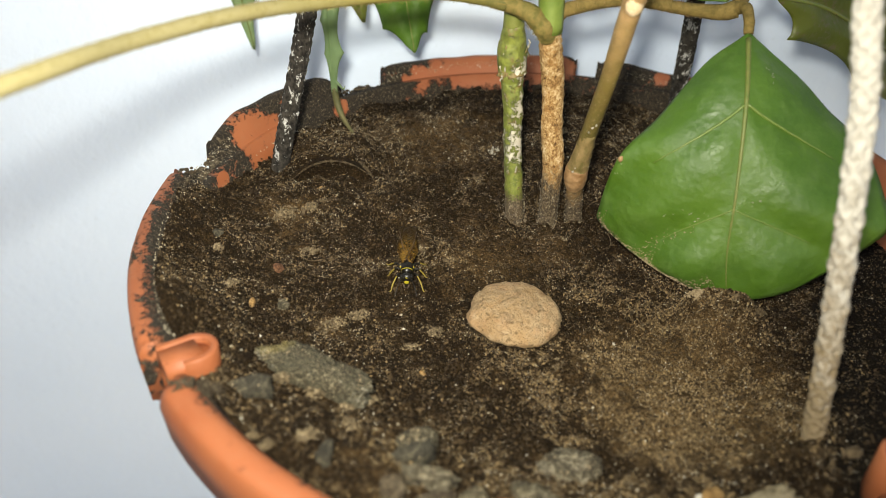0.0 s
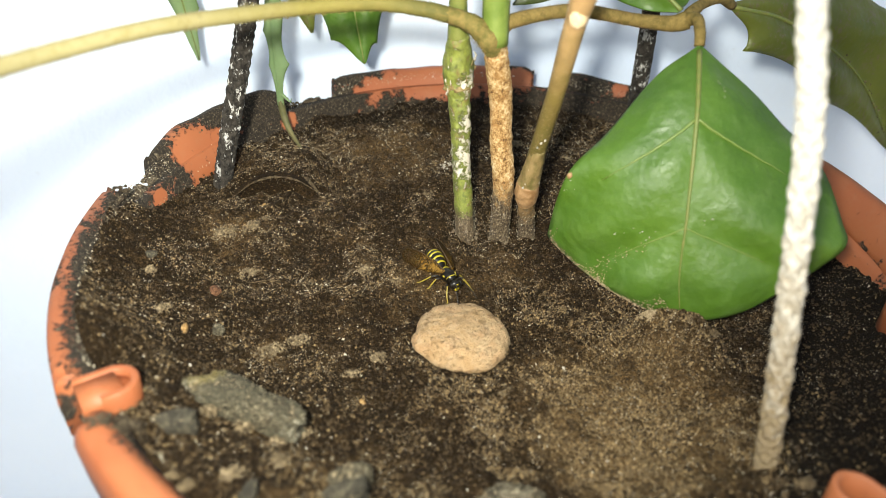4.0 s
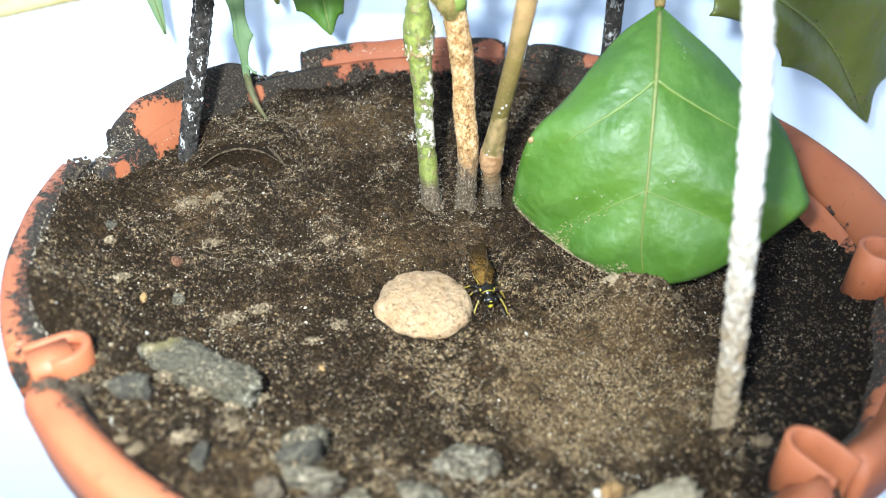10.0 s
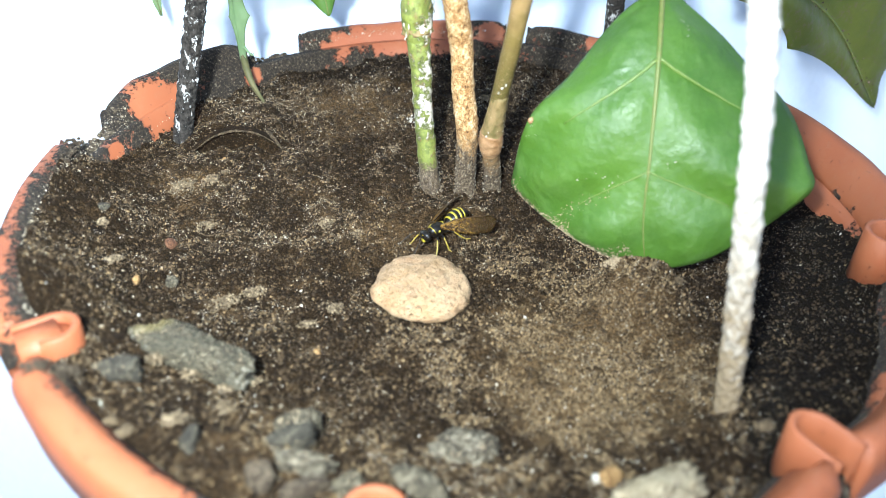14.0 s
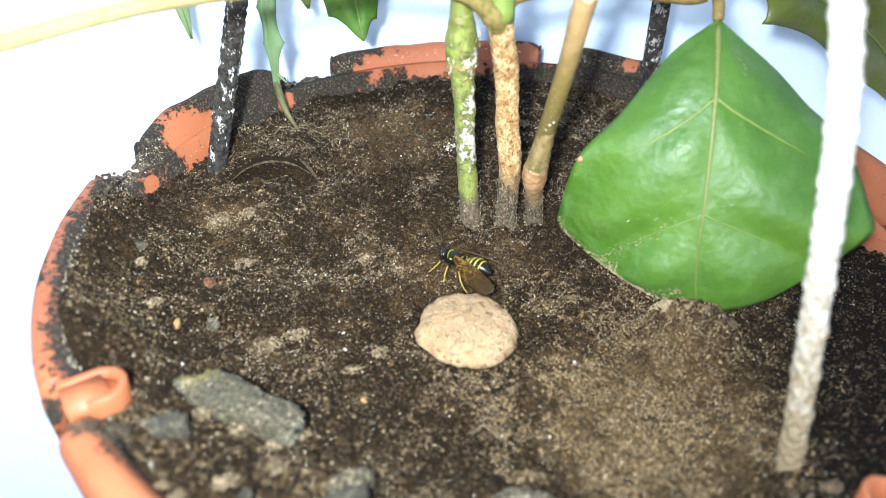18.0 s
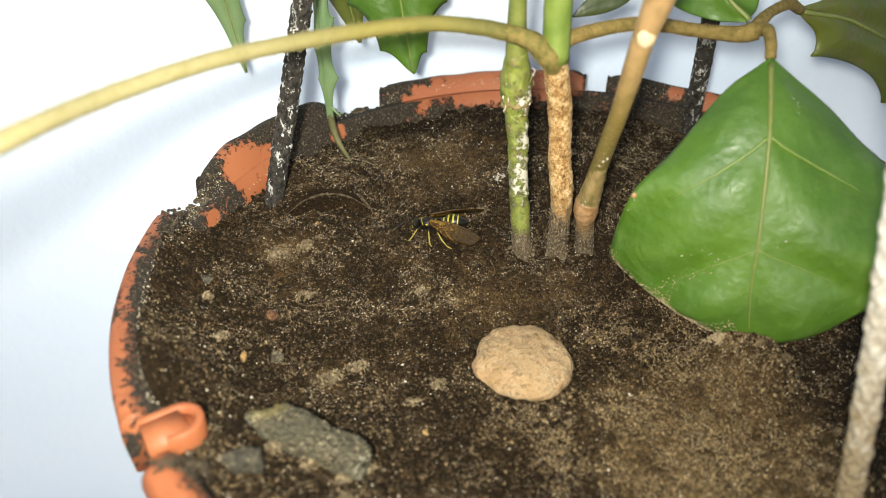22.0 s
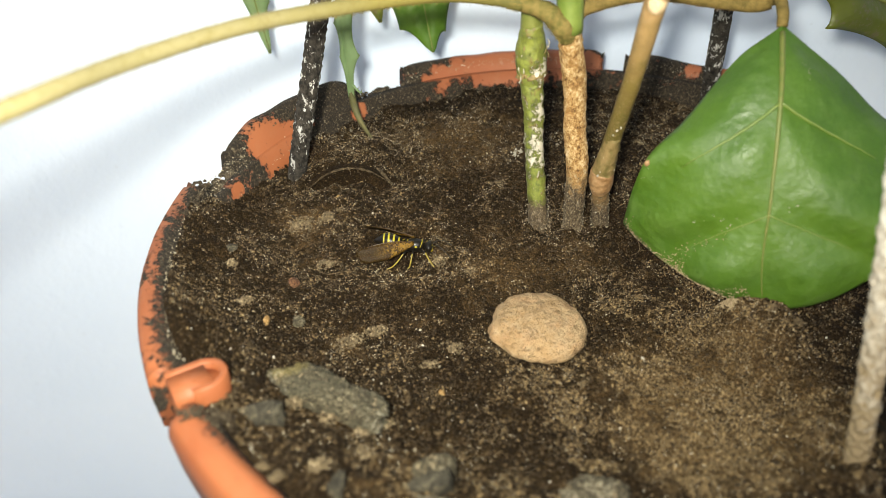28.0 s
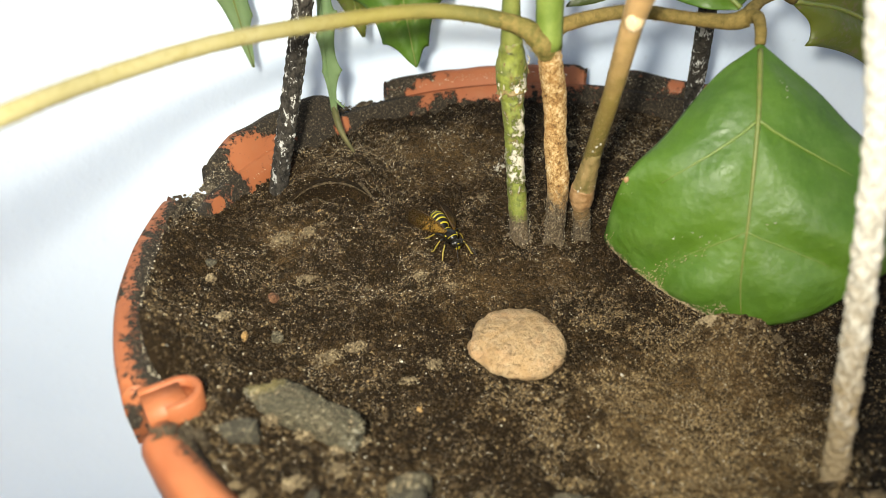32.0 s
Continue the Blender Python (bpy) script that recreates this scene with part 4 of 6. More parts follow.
def build_plant():
    plant = thing("houseplant", "glossy holly-leaved houseplant with three stems rooted in the pot", "plant")
    # the three stems
    s1 = part("stem", tube([(-4.3, 17.6, -16), (-4.8, 17, -9), (-6.0, 18.4, 5), (-6.9, 19.9, 19.5)], [2.2, 2.05, 1.95, 1.85, 1.95, 2.2], 60, 18, 0.2, 1.6), STEM_GREEN, plant, "green stem with flaking white scabs")
    part("node", tube([(-6.9, 19.9, 18.5), (-7.0, 20.3, 21), (-7.2, 20.4, 23.6), (-7.4, 20.1, 27.0), (-7.8, 19.2, 31.5)], [2.1, 2.6, 2.95, 2.75, 1.9], 40, 20, 0.16, 2.2), STEM_GREEN, s1, "swollen knuckle of the stem")
    part("node_ring", tube([(-6.95, 20.1, 19.8), (-7.0, 20.25, 20.7), (-7.05, 20.35, 21.6)], [2.25, 2.72, 2.7], 14, 28, 0.35, 0.7), SHEATH, s1, "rough brown ring round the knuckle")
    rnd = random.Random(31)
    for k in range(16):  # torn papery scales round the knuckle
        a, z = rnd.uniform(3.3, 6.4), rnd.uniform(19.4, 27.0)
        r = 2.65 if z < 22 else 2.85
        x, y = -7.1 + r * math.cos(a), 20.2 + r * math.sin(a)
        part("papery_scale", tube([(x, y, z), (x + 0.2 * math.cos(a), y + 0.2 * math.sin(a), z + 0.5), (x + rnd.uniform(-0.4, 0.4), y, z + rnd.uniform(0.7, 1.5))], [0.05, 0.16, 0.03], 6, 5, 0.4, 0.6), LIME if k % 3 else SHEATH, s1)
    part("upper_stem", tube([(-7.8, 19.4, 30), (-8.6, 18, 44), (-8.6, 14, 80), (-6, 10, 150)], [2.0, 1.45, 1.45, 1.3], 24, 12, 0.03), STEM_OLIVE, s1)
    for k in range(9):
        a = 0.7 * k
        part("root_collar_flake", ball(-4.6 + 2.5 * math.cos(a), 16.9 + 2.3 * math.sin(a), -11.6 + 0.8 * math.sin(5 * a), 0.4, 0.4, 0.4, 2, 0.7, 3, k), COLLAR, s1)
    for k, (x, z, q) in enumerate(((-5.9, -8.6, 0.9), (-4.7, -9.3, 0.8), (-6.4, -7.6, 0.6), (-3.8, -10.2, 0.7))):
        part("lime_flake", ball(x, 14.9, z, q * 0.6, q * 0.3, q * 0.6, 2, 0.7, 3, k), COLLAR, s1, "white lime flake")
    s2 = part("stem", tube([(2.6, 15.8, -16), (2.5, 15.9, -8), (2.3, 15.8, 2), (1.2, 16.2, 10), (0.3, 16.3, 20), (-1.6, 14.8, 28), (-2.6, 13.9, 33)], [2.05, 2.0, 2.15, 2.25, 2.1, 2.25, 2.15, 2.0], 120, 20, 0.14, 0.7), STEM_BARK, plant, "stem with cracked tan bark")
    for k in range(10):
        a = 0.63 * k
        part("root_collar_flake", ball(2.5 + 2.0 * math.cos(a), 15.8 + 2.0 * math.sin(a), -12.2 + 0.9 * math.sin(4 * a), 0.4, 0.4, 0.45, 2, 0.7, 3, k + 20), COLLAR, s2)
    part("upper_stem", tube([(-2.4, 13.9, 31.5), (-3.0, 13.8, 46), (-4, 10, 90), (-3, 8, 150)], [2.3, 2.4, 2.3, 2.0], 24, 12, 0.05), STEM_CLEAN, s2, "fresh green upper stem")
    s3 = part("stem", tube([(6.2, 12.2, 3), (6.3, 9, 13), (6.5, 4.6, 26), (6.6, 0.6, 40), (7, -3.6, 52), (8.5, -9, 75), (10, -12, 110)], [1.85, 1.6, 1.6, 1.85, 2.5, 2.4, 2.2], 60, 16, 0.03, 3), STEM_TAN, plant, "bare tan stem leaning outward")
    part("knot", tube([(6.5, 13.1, -2.4), (6.35, 12.7, -0.6), (6.2, 12.3, 1.4), (6.2, 11.8, 3.4)], [1.6, 2.25, 2.42, 2.2], 24, 18, 0.13, 0.9), KNOT, s3, "swollen orange brown knot")
    part("sheath", tube([(6.2, 12.0, 2.6), (6.22, 11.3, 5.0), (6.25, 10.2, 8.6), (6.3, 9.0, 12.6)], [2.25, 2.05, 1.78, 1.5], 24, 18, 0.14, 0.9), SHEATH, s3, "olive brown leaf sheath with pale torn edges")
    for k, (x, y, z, q) in enumerate(((5.0, 10.0, 4.2, 0.5), (4.6, 10.3, 3.2, 0.4), (7.6, 9.9, 4.4, 0.4), (5.6, 6.3, 15.0, 0.45), (6.2, 6.1, 15.6, 0.4), (5.2, 6.9, 13.8, 0.35))):
        part("scale_flake", ball(x, y, z, q * 0.55, q * 0.3, q * 0.7, 2, 0.7, 3, k), LIME, s3, "papery white flake")
    part("stem_base", tube([(8.8, 15.8, -16), (8.0, 14.9, -9), (6.4, 12.8, -0.5)], [1.85, 1.75, 1.75], 40, 16, 0.2, 0.9), STEM_FOOT, s3, "earth-caked foot of the stem")
    part("leaf_scar", ball(6.1, -1.5, 41.2, 1.5, 0.8, 1.6, 3, 0.15, 3), SCAR, s3, "round pale leaf scar")
    # stalks
    part("stalk_base", tube([(-2.4, 14.0, 30.2), (-3.8, 13.4, 32.6), (-6.2, 13.9, 34.8), (-9.0, 14.6, 36.1), (-13.5, 14.9, 37.4)], [1.7, 2.1, 1.75, 1.5, 1.36], 24, 14, 0.14, 1.4), NODE, plant, "brownish green downy base of the arching stalk")
    down(curve_points([(-2.4, 14.0, 30.6), (-3.8, 13.4, 32.6), (-6.2, 13.9, 34.8)], 40), 2.0, 500, 5, plant, NODE, 0.8)
    arch = [(-11.1, 14.7, 36.7), (-15.2, 15, 37.8), (-24.7, 15.6, 38.9), (-39.2, 12, 39.5), (-56.4, 1.7, 41.4), (-70.2, -10.9, 42.8), (-79.8, -26.3, 45.1), (-96, -48, 46), (-115, -75, 43)]
    arch_stalk = part("leaf_stalk", tube(arch, [1.38, 1.33, 1.28, 1.25, 1.25, 1.25, 1.25, 1.3, 1.3, 1.3], 60, 12, 0.05, 2), ARCH, plant, "long arching downy yellow-green stalk")
    down(curve_points(arch, 160), 1.25, 3600, 3, arch_stalk, ARCH)
    fork = [(-2, 14.5, 33), (1, 15, 35.2), (12.8, 16, 36.2), (25, 16, 34), (31, 13.6, 34), (33.6, 12.6, 35)]
    fork_stalk = part("leaf_stalk", tube(fork, [1.7, 1.3, 1.2, 1.2, 1.5, 1.7], 36, 12, 0.08, 2), STALK, plant, "downy brown stalk that forks into three leaves")
    down(curve_points(fork, 100), 1.25, 1800, 4, fork_stalk, KNOT, 0.45)
    part("leaf_stalk", tube([(33.4, 12.8, 35), (33.8, 10, 36), (32.8, 6.5, 35), (32.4, 5, 33)], [1.4, 1.1, 1.0, 0.9], 16, 10, 0.08, 2), STALK, plant)
    part("leaf_stalk", tube([(33.4, 12.8, 35), (38, 17, 36), (45, 22, 35.5), (50.5, 26, 32.5)], [1.5, 1.0, 1.1, 1.0], 16, 10, 0.08, 2), STALK, plant)
    # the broad leaf that rests on the soil
    mid = LEAF_MID
    left = LEAF_LEFT
    right = [(32.6, 5, 33.2), (38.3, 0.3, 28.8), (45.4, -5.5, 22.5), (51.0, -12, 17), (52.2, -20, 10.5), (51.6, -23.5, 7.2), (46, -23.5, 1.5), (37.5, -23, -5), (27.5, -19.2, -10.6)]
    big = part("leaf", leaf_mesh(mid, left, right, LEAF, 20, 60, 1.3, 2.2), LEAF, plant, "broad glossy green leaf resting on the soil, dusted with earth")
    ribs = curve_points(mid, 40)
    nor = Vector((-0.45, -0.85, 0.28)).normalized()
    part("midrib", tube([p + nor * 0.16 * MM for p in ribs[1:38]], [0.5, 0.42, 0.28, 0.18, 0.07], sides=8), MIDRIB, big, "raised pale midrib")
    fm, fl, fr = (curve_points(c, 480) for c in (mid, left, right))
    for start, end, edge, reach in ((0.265, 0.4, fl, 0.68), (0.265, 0.4, fr, 0.68), (0.565, 0.68, fl, 0.55), (0.565, 0.68, fr, 0.55)):
        pts = []
        for f in range(15):
            v, u = start + (end - start) * f / 14, reach * f / 14
            k = int(v * 480)
            out = (fr[k] - fl[k]).cross(fm[k + 1] - fm[k - 1]).normalized()
            lift = 1.3 * math.sin(math.pi * u) * math.sin(math.pi * min(1, v * 1.02))
            lift += pillow(u, v, 2.2)
            pts.append(fm[k].lerp(edge[k], u) - out * (lift + 0.2) * MM)
        thin = 1.15 if start < 0.3 else 0.6
        part("vein", tube(pts, [0.26 * thin, 0.2 * thin, 0.06], sides=6), VEIN, big)
    part("brown_spot", ball(8.9, -1.0, 12.2, 0.5, 0.45, 0.6, 2, 0.4, 2), KNOT, big, "small brown blemish on the edge of the blade")
    rnd = random.Random(8)
    for u, v, edge, count in ((0.4, 0.18, fr, 7), (0.22, 0.58, fl, 9), (0.42, 0.56, fl, 5), (0.1, 0.55, fr, 4), (0.93, 0.42, fl, 4)):
        flecks = bmesh.new()
        for _ in range(count):
            a, b = min(0.98, max(0.02, u + rnd.uniform(-0.08, 0.08))), v + rnd.uniform(-0.025, 0.025)
            k = int(b * 480)
            out = (fr[k] - fl[k]).cross(fm[k + 1] - fm[k - 1]).normalized()
            lift = 1.3 * math.sin(math.pi * a) * math.sin(math.pi * min(1, b * 1.02)) + pillow(a, b, 2.2)
            p = (fm[k].lerp(edge[k], a) - out * (lift + 0.12) * MM) * 1000
            q = rnd.uniform(0.04, 0.11)
            ball(p.x, p.y, p.z, q * rnd.uniform(0.8, 3.0), q, q * 0.8, 1, 0.6, 2, rnd.random() * 30, flecks)
        part("fleck", flecks, LIME, big, "small dry white flecks on the blade")
    # leaves of the forked stalk
    olive = part("leaf", leaf_mesh([(50.5, 26, 32.5), (70, 32, 26), (97, 38, 10), (120, 41, -15.2)], [(50.5, 26, 32), (56, 26, 22.5), (81, 31, 7.5), (120, 41, -15.5)],
                           [(50.5, 26, 33), (64, 34, 34), (94, 46, 31), (132, 48, 20), (126, 45, -4), (120.3, 41, -15.2)], LEAF_OLIVE, 10, 48, 2.0, sag=0.3), LEAF_OLIVE, plant, "dark olive leaf with spiny points, seen half from below")
    rnd = random.Random(19)
    lower, rib = curve_points([(50.5, 26, 32), (56, 26, 22.5), (81, 31, 7.5), (120, 41, -15.5)], 60), curve_points([(50.5, 26, 32.5), (70, 32, 26), (97, 38, 10), (120, 41, -15.2)], 60)
    specks = bmesh.new()
    for _ in range(260):
        j = int(rnd.triangular(18, 58, 48))
        p = lower[j].lerp(rib[j], rnd.uniform(0.55, 1.6)) * 1000
        q = rnd.uniform(0.08, 0.28)
        ball(p.x, p.y - 0.9 * rnd.random(), p.z - 0.3, q, q, q, 1, 0.6, 2, rnd.random() * 30, specks)
    part("earth_specks", specks, CLUMP, olive, "specks of dried earth on the blade")
    rising = part("leaf", leaf_mesh([(33.0, 15, 35.8), (29, 19, 40), (24, 23, 50), (20, 27, 64)], [(32.8, 15, 35.4), (28, 19.4, 34.6), (20.5, 20.5, 37.6), (16.8, 22, 43), (19.8, 27, 64)],
                           [(33.2, 15.2, 36), (36.6, 19, 36.5), (36.2, 20.4, 42), (31, 25, 54), (20.3, 27, 64)], LEAF, 10, 40, 1.0), LEAF, plant, "green leaf rising behind the stalk")
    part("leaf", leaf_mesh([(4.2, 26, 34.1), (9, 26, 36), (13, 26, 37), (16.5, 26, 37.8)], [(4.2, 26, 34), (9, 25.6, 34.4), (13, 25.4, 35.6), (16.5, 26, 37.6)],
                           [(4.2, 26.2, 34.3), (8, 27, 37.6), (12.5, 27, 38.8), (16.5, 26.2, 38)], LEAF_SHADE, 8, 20, 0.15, thick=0.15), LEAF_SHADE, plant, "folded leaf behind the stems, shade put into its colour")
    part("leaf", leaf_mesh([(45.5, 22, 36), (43, 21.5, 39), (41, 21, 43), (40, 21, 47)], [(45.3, 22, 36), (41, 21, 39), (38.5, 20.5, 43), (39.8, 21, 47)],
                           [(45.7, 22, 36.2), (45.5, 22, 40), (43.5, 21.5, 44), (40.2, 21, 47)], LEAF, 6, 16, 0.6), LEAF, plant, "small green young leaf")
    # hanging leaves behind the pot
    hung = part("leaf", leaf_mesh([(-22, 66, 62), (-22, 66, 40), (-21.5, 65, 25), (-19.2, 62, 8.6)], [(-23, 66, 62), (-36, 68, 42), (-33, 67, 24), (-26.5, 64, 14), (-19.4, 62, 8.6)],
                           [(-21, 66, 62), (-9, 65, 42), (-11, 65, 24), (-16, 63.5, 13), (-19, 62, 8.6)], LEAF, 10, 48, 2.0, sag=0.16), LEAF, plant, "green spiny leaf hanging behind the rim")
    hung_olive = part("leaf", leaf_mesh([(-38, 74, 62), (-36, 73, 40), (-33.5, 72.5, 28), (-30.2, 72, 13)], [(-40, 74, 62), (-46, 74, 42), (-40, 73, 28), (-30.6, 72, 12.8)],
                           [(-36, 74, 62), (-29, 72, 42), (-28, 71.5, 26), (-30, 72, 12.8)], LEAF_OLIVE, 8, 36, 1.5, sag=0.14), LEAF_OLIVE, plant, "olive leaf hanging behind the rim")
    part("leaf", leaf_mesh([(-39.8, 55, 62), (-39.9, 55, 34), (-40.2, 55.2, 20), (-40.0, 55.8, 11), (-39.4, 57, 1.5)], [(-41.6, 55.3, 62), (-41.4, 55.3, 34), (-41.9, 55.4, 20), (-41.3, 55.8, 12), (-40.1, 57.2, 1.5)],
                           [(-38.2, 55, 62), (-36.6, 54.6, 38), (-37.0, 54.8, 26), (-36.9, 55, 12.3), (-38.7, 57, 1.5)], LEAF_PALE, 6, 60, 0.5, sag=0.42, thick=0.2), LEAF_PALE, plant, "narrow curled pale leaf with spines")
    part("spine", tube([(-39.0, 56.4, 4.6), (-37.4, 55.4, 3.0), (-37.0, 55.2, 3.8)], [0.4, 0.22, 0.06], 8, 6), LEAF_PALE, plant)
    part("leaf_tip", tube([(-39.4, 57.5, 3), (-38.8, 57, -1.6), (-37.6, 54.5, -4.6), (-35.4, 50, -6.9)], [0.9, 0.8, 0.6, 0.2], 18, 8, 0.15), WITHERED, plant, "withered brown leaf tip touching the soil")
    hung_pale = part("leaf", leaf_mesh([(-65, 80, 62), (-63, 80, 40), (-60.5, 80, 24), (-57.6, 80, 4)], [(-71, 80, 62), (-70.5, 80, 44), (-65.5, 80, 24), (-58.0, 80, 3.8)],
                           [(-60, 80, 62), (-54.5, 80, 46), (-55, 80, 31), (-56.2, 80, 17), (-57.4, 80, 3.8)], LEAF_PALE, 8, 48, 1.0, sag=0.32), LEAF_PALE, plant, "pale spiny leaf hanging near the wall")
    for leaf, line, lift in ((olive, [(50.5, 26, 32.5), (70, 32, 26), (97, 38, 10), (120, 41, -15.2)], (0, -0.45, -0.1)), (rising, [(33.0, 15, 35.8), (29, 19, 40), (24, 23, 50), (20, 27, 64)], (0, -0.4, 0.2)),
                             (hung, [(-22, 66, 62), (-22, 66, 40), (-21.5, 65, 25), (-19.2, 62, 8.6)], (0, -0.45, 0)), (hung_olive, [(-38, 74, 62), (-36, 73, 40), (-33.5, 72.5, 28), (-30.2, 72, 13)], (0, -0.45, 0)),
                             (hung_pale, [(-65, 80, 62), (-63, 80, 40), (-60.5, 80, 24), (-57.6, 80, 4)], (0, -0.45, 0))):
        part("midrib", tube([p + Vector(lift) * MM for p in curve_points(line, 24)], [0.5, 0.35, 0.12], sides=6), MIDRIB, leaf, "raised pale midrib")


# ---------------------------------------------------------------- cords


def build_cord(points, radius, material, label, soiled=None, n=150, turns=26, slack=0.16):
    """A plaited cord: eight strands, four wound each way, that pass over and under one another."""
    cord = thing("hanging_cord", label, "cord", "cords of the hanging pot")
    line = curve_points(points, n * 2)
    frames = []
    side = Vector((1, 0, 0))
    for i, c in enumerate(line):
        t = (line[min(i + 1, len(line) - 1)] - line[max(i - 1, 0)]).normalized()
        side = (side - t * side.dot(t)).normalized()
        frames.append((c, side.copy(), t.cross(side)))
    for k in range(8):
        way = 1 if k % 2 else -1
        pts = []
        for i, (c, s, u) in enumerate(frames):
            f = i / (len(frames) - 1)
            a = way * 2 * math.pi * turns * f * 0.5 + (k // 2) * math.pi / 2
            over = radius * (0.64 + slack * way * math.cos(4 * math.pi * turns * f + (k // 2) * math.pi))
            pts.append(c + (s * math.cos(a) + u * math.sin(a)) * over * MM)
        part("strand", tube(pts, [radius * 0.4] * 2, sides=7, wobble=0.12, scale=0.8), material, cord)
    core = tube([line[i] for i in range(0, len(line), 6)], [radius * 0.8] * 2, sides=10)
    part("core", core, material, cord)
    if soiled:
        foot = [line[i] for i in range(0, int(len(line) * soiled))]
        part("soiled_end", tube(foot, [radius * 1.0, radius * 1.1, radius * 1.14, radius * 0.95], sides=16, wobble=0.35, scale=0.9), CORD_SOILED, cord, "fuzzy cord end stained with earth")
    return cord


def build_cords():
    build_cord([(25.2, -52, -13), (25, -51, -8), (24, -46, 15), (22.6, -40, 40), (20.8, -34, 58), (14, -20, 110), (3, -2, 200)], 1.8, CORD, "white plaited cotton cord holding up the pot", 0.045, n=220, turns=23, slack=0.09)
    build_cord([(-54, 40, -12), (-53, 40, -5), (-47.7, 40, 17), (-42.5, 40, 39), (-32, 30, 80), (-2, 2, 200)], 2.0, CORD_BLACK, "blackened plaited cord holding up the pot", slack=0.03)
    build_cord([(50, 55, -12), (47.5, 51.5, -2), (44, 46, 18), (40, 41, 40), (30, 30, 80), (2, 2, 200)], 2.0, CORD_BLACK, "blackened plaited cord holding up the pot", slack=0.03)


# ---------------------------------------------------------------- stones and crumbs


def stone(name, label, x, y, sx, sy, sz, turn, material, seed, up=0.35, category="stone", sharp=0.55, level=3, tilt=0, z=None, corners=(), rough=1.3):
    ob = part(name, rock_mesh(sx, sy, sz, seed, level + (category == "clod" and sx > 2), sharp, rough, corners), material)
    base = on_soil(x, y) if z is None else z
    ob.matrix_basis = pose(x * MM, y * MM, (base + sz * up) * MM, tilt, 0, turn)
    return tagged(ob, label, category)


WEDGE = ((-1, -0.15, 0.75), (-0.9, -0.6, 0.5), (-0.62, 0.95, 0.9), (0.1, 0.8, 0.85), (0.95, 0.4, 0.45), (1.02, -0.25, 0.4), (0.75, -0.75, 0.35), (0.1, -0.55, 0.8), (-0.9, 0, -1), (0.9, 0.3, -1), (0.8, -0.5, -1), (-0.3, 0.8, -1), (0, -0.5, -1))
SHARD = ((-1.1, 0.1, 0.25), (-1.0, -0.1, -0.2), (0.1, 0.7, 0.8), (0.85, 0.6, 0.75), (0.7, -0.75, 0.6), (0.95, -0.4, -0.9), (0.9, 0.6, -0.9), (-0.4, -0.7, -0.9), (-0.3, 0.6, -0.9))


def crumb_heap(label, x, y, rx, ry, h, count, material, seed, z=None, category="clod"):
    """A loose cluster of crumbs stuck together on a low ragged lump."""
    rnd = random.Random(seed)
    bm = bmesh.new()
    base = on_soil(x, y) if z is None else z
    for _ in range(count):
        a, d = rnd.uniform(0, 6.283), rnd.random() ** 0.55
        d *= 0.75 + 0.3 * math.sin(2 * a + seed) + 0.15 * math.sin(5 * a + 2 * seed)
        q = rnd.uniform(0.07, 0.24) * (1.1 - 0.5 * d)
        ball(x + rx * d * math.cos(a), y + ry * d * math.sin(a), base + h * max(0.1, 1 - d * d) * rnd.uniform(0.2, 1.0), q * rnd.uniform(0.8, 1.4), q * rnd.uniform(0.8, 1.4), q, 1, 0.7, 2.0, rnd.random() * 40, bm)
    ob = part("soil_clod", bm, material, smooth=False)
    return tagged(ob, label, category)


def stone_grit(stones):
    """Grit and crumbs of earth that lie in patches on the upper faces of the stones."""
    rnd = random.Random(91)
    bpy.context.view_layer.update()
    pale, earth = ([], []), ([], [])
    for ob in stones:
        m = ob.matrix_basis
        faces = [p for p in ob.data.polygons if (m.to_3x3() @ p.normal).z > 0.25]
        area = sum(p.area for p in faces) / (MM * MM)
        for p in rnd.choices(faces, [f.area for f in faces], k=int(5.0 * area)):
            a, b, c = (ob.data.vertices[i].co for i in p.vertices[:3])
            u, v = rnd.random(), rnd.random()
            q = m @ (a + (b - a) * u * 0.6 + (c - a) * v * 0.4)
            here = noise.noise(q * 420)
            if here < 0.02 + 0.25 * rnd.random():
                continue
            verts, tris = earth if rnd.random() < 0.72 else pale
            r = rnd.uniform(0.07, 0.24) * MM
            k = len(verts)
            turn = Matrix.Rotation(rnd.uniform(0, 3.1), 3, Vector((rnd.random(), rnd.random(), rnd.random() + 0.1)))
            for w in ((1, 0, 0), (-1, 0, 0), (0, 1, 0), (0, -1, 0), (0, 0, 1), (0, 0, -1)):
                verts.append(q + turn @ Vector(w) * r * rnd.uniform(0.5, 1.3))
            for x, y in ((0, 2), (2, 1), (1, 3), (3, 0)):
                tris += [(k + x, k + y, k + 4), (k + y, k + x, k + 5)]
    for (verts, tris), skin, label in ((earth, CLOD_DARK, "dark crumbs of earth lying on the stones"), (pale, PALE_CLOD, "pale grit lying on the stones")):
        tagged(part("stone_grit", fast_mesh(verts, tris, skin, False), skin, smooth=False), label, "soil", kind="stuff")


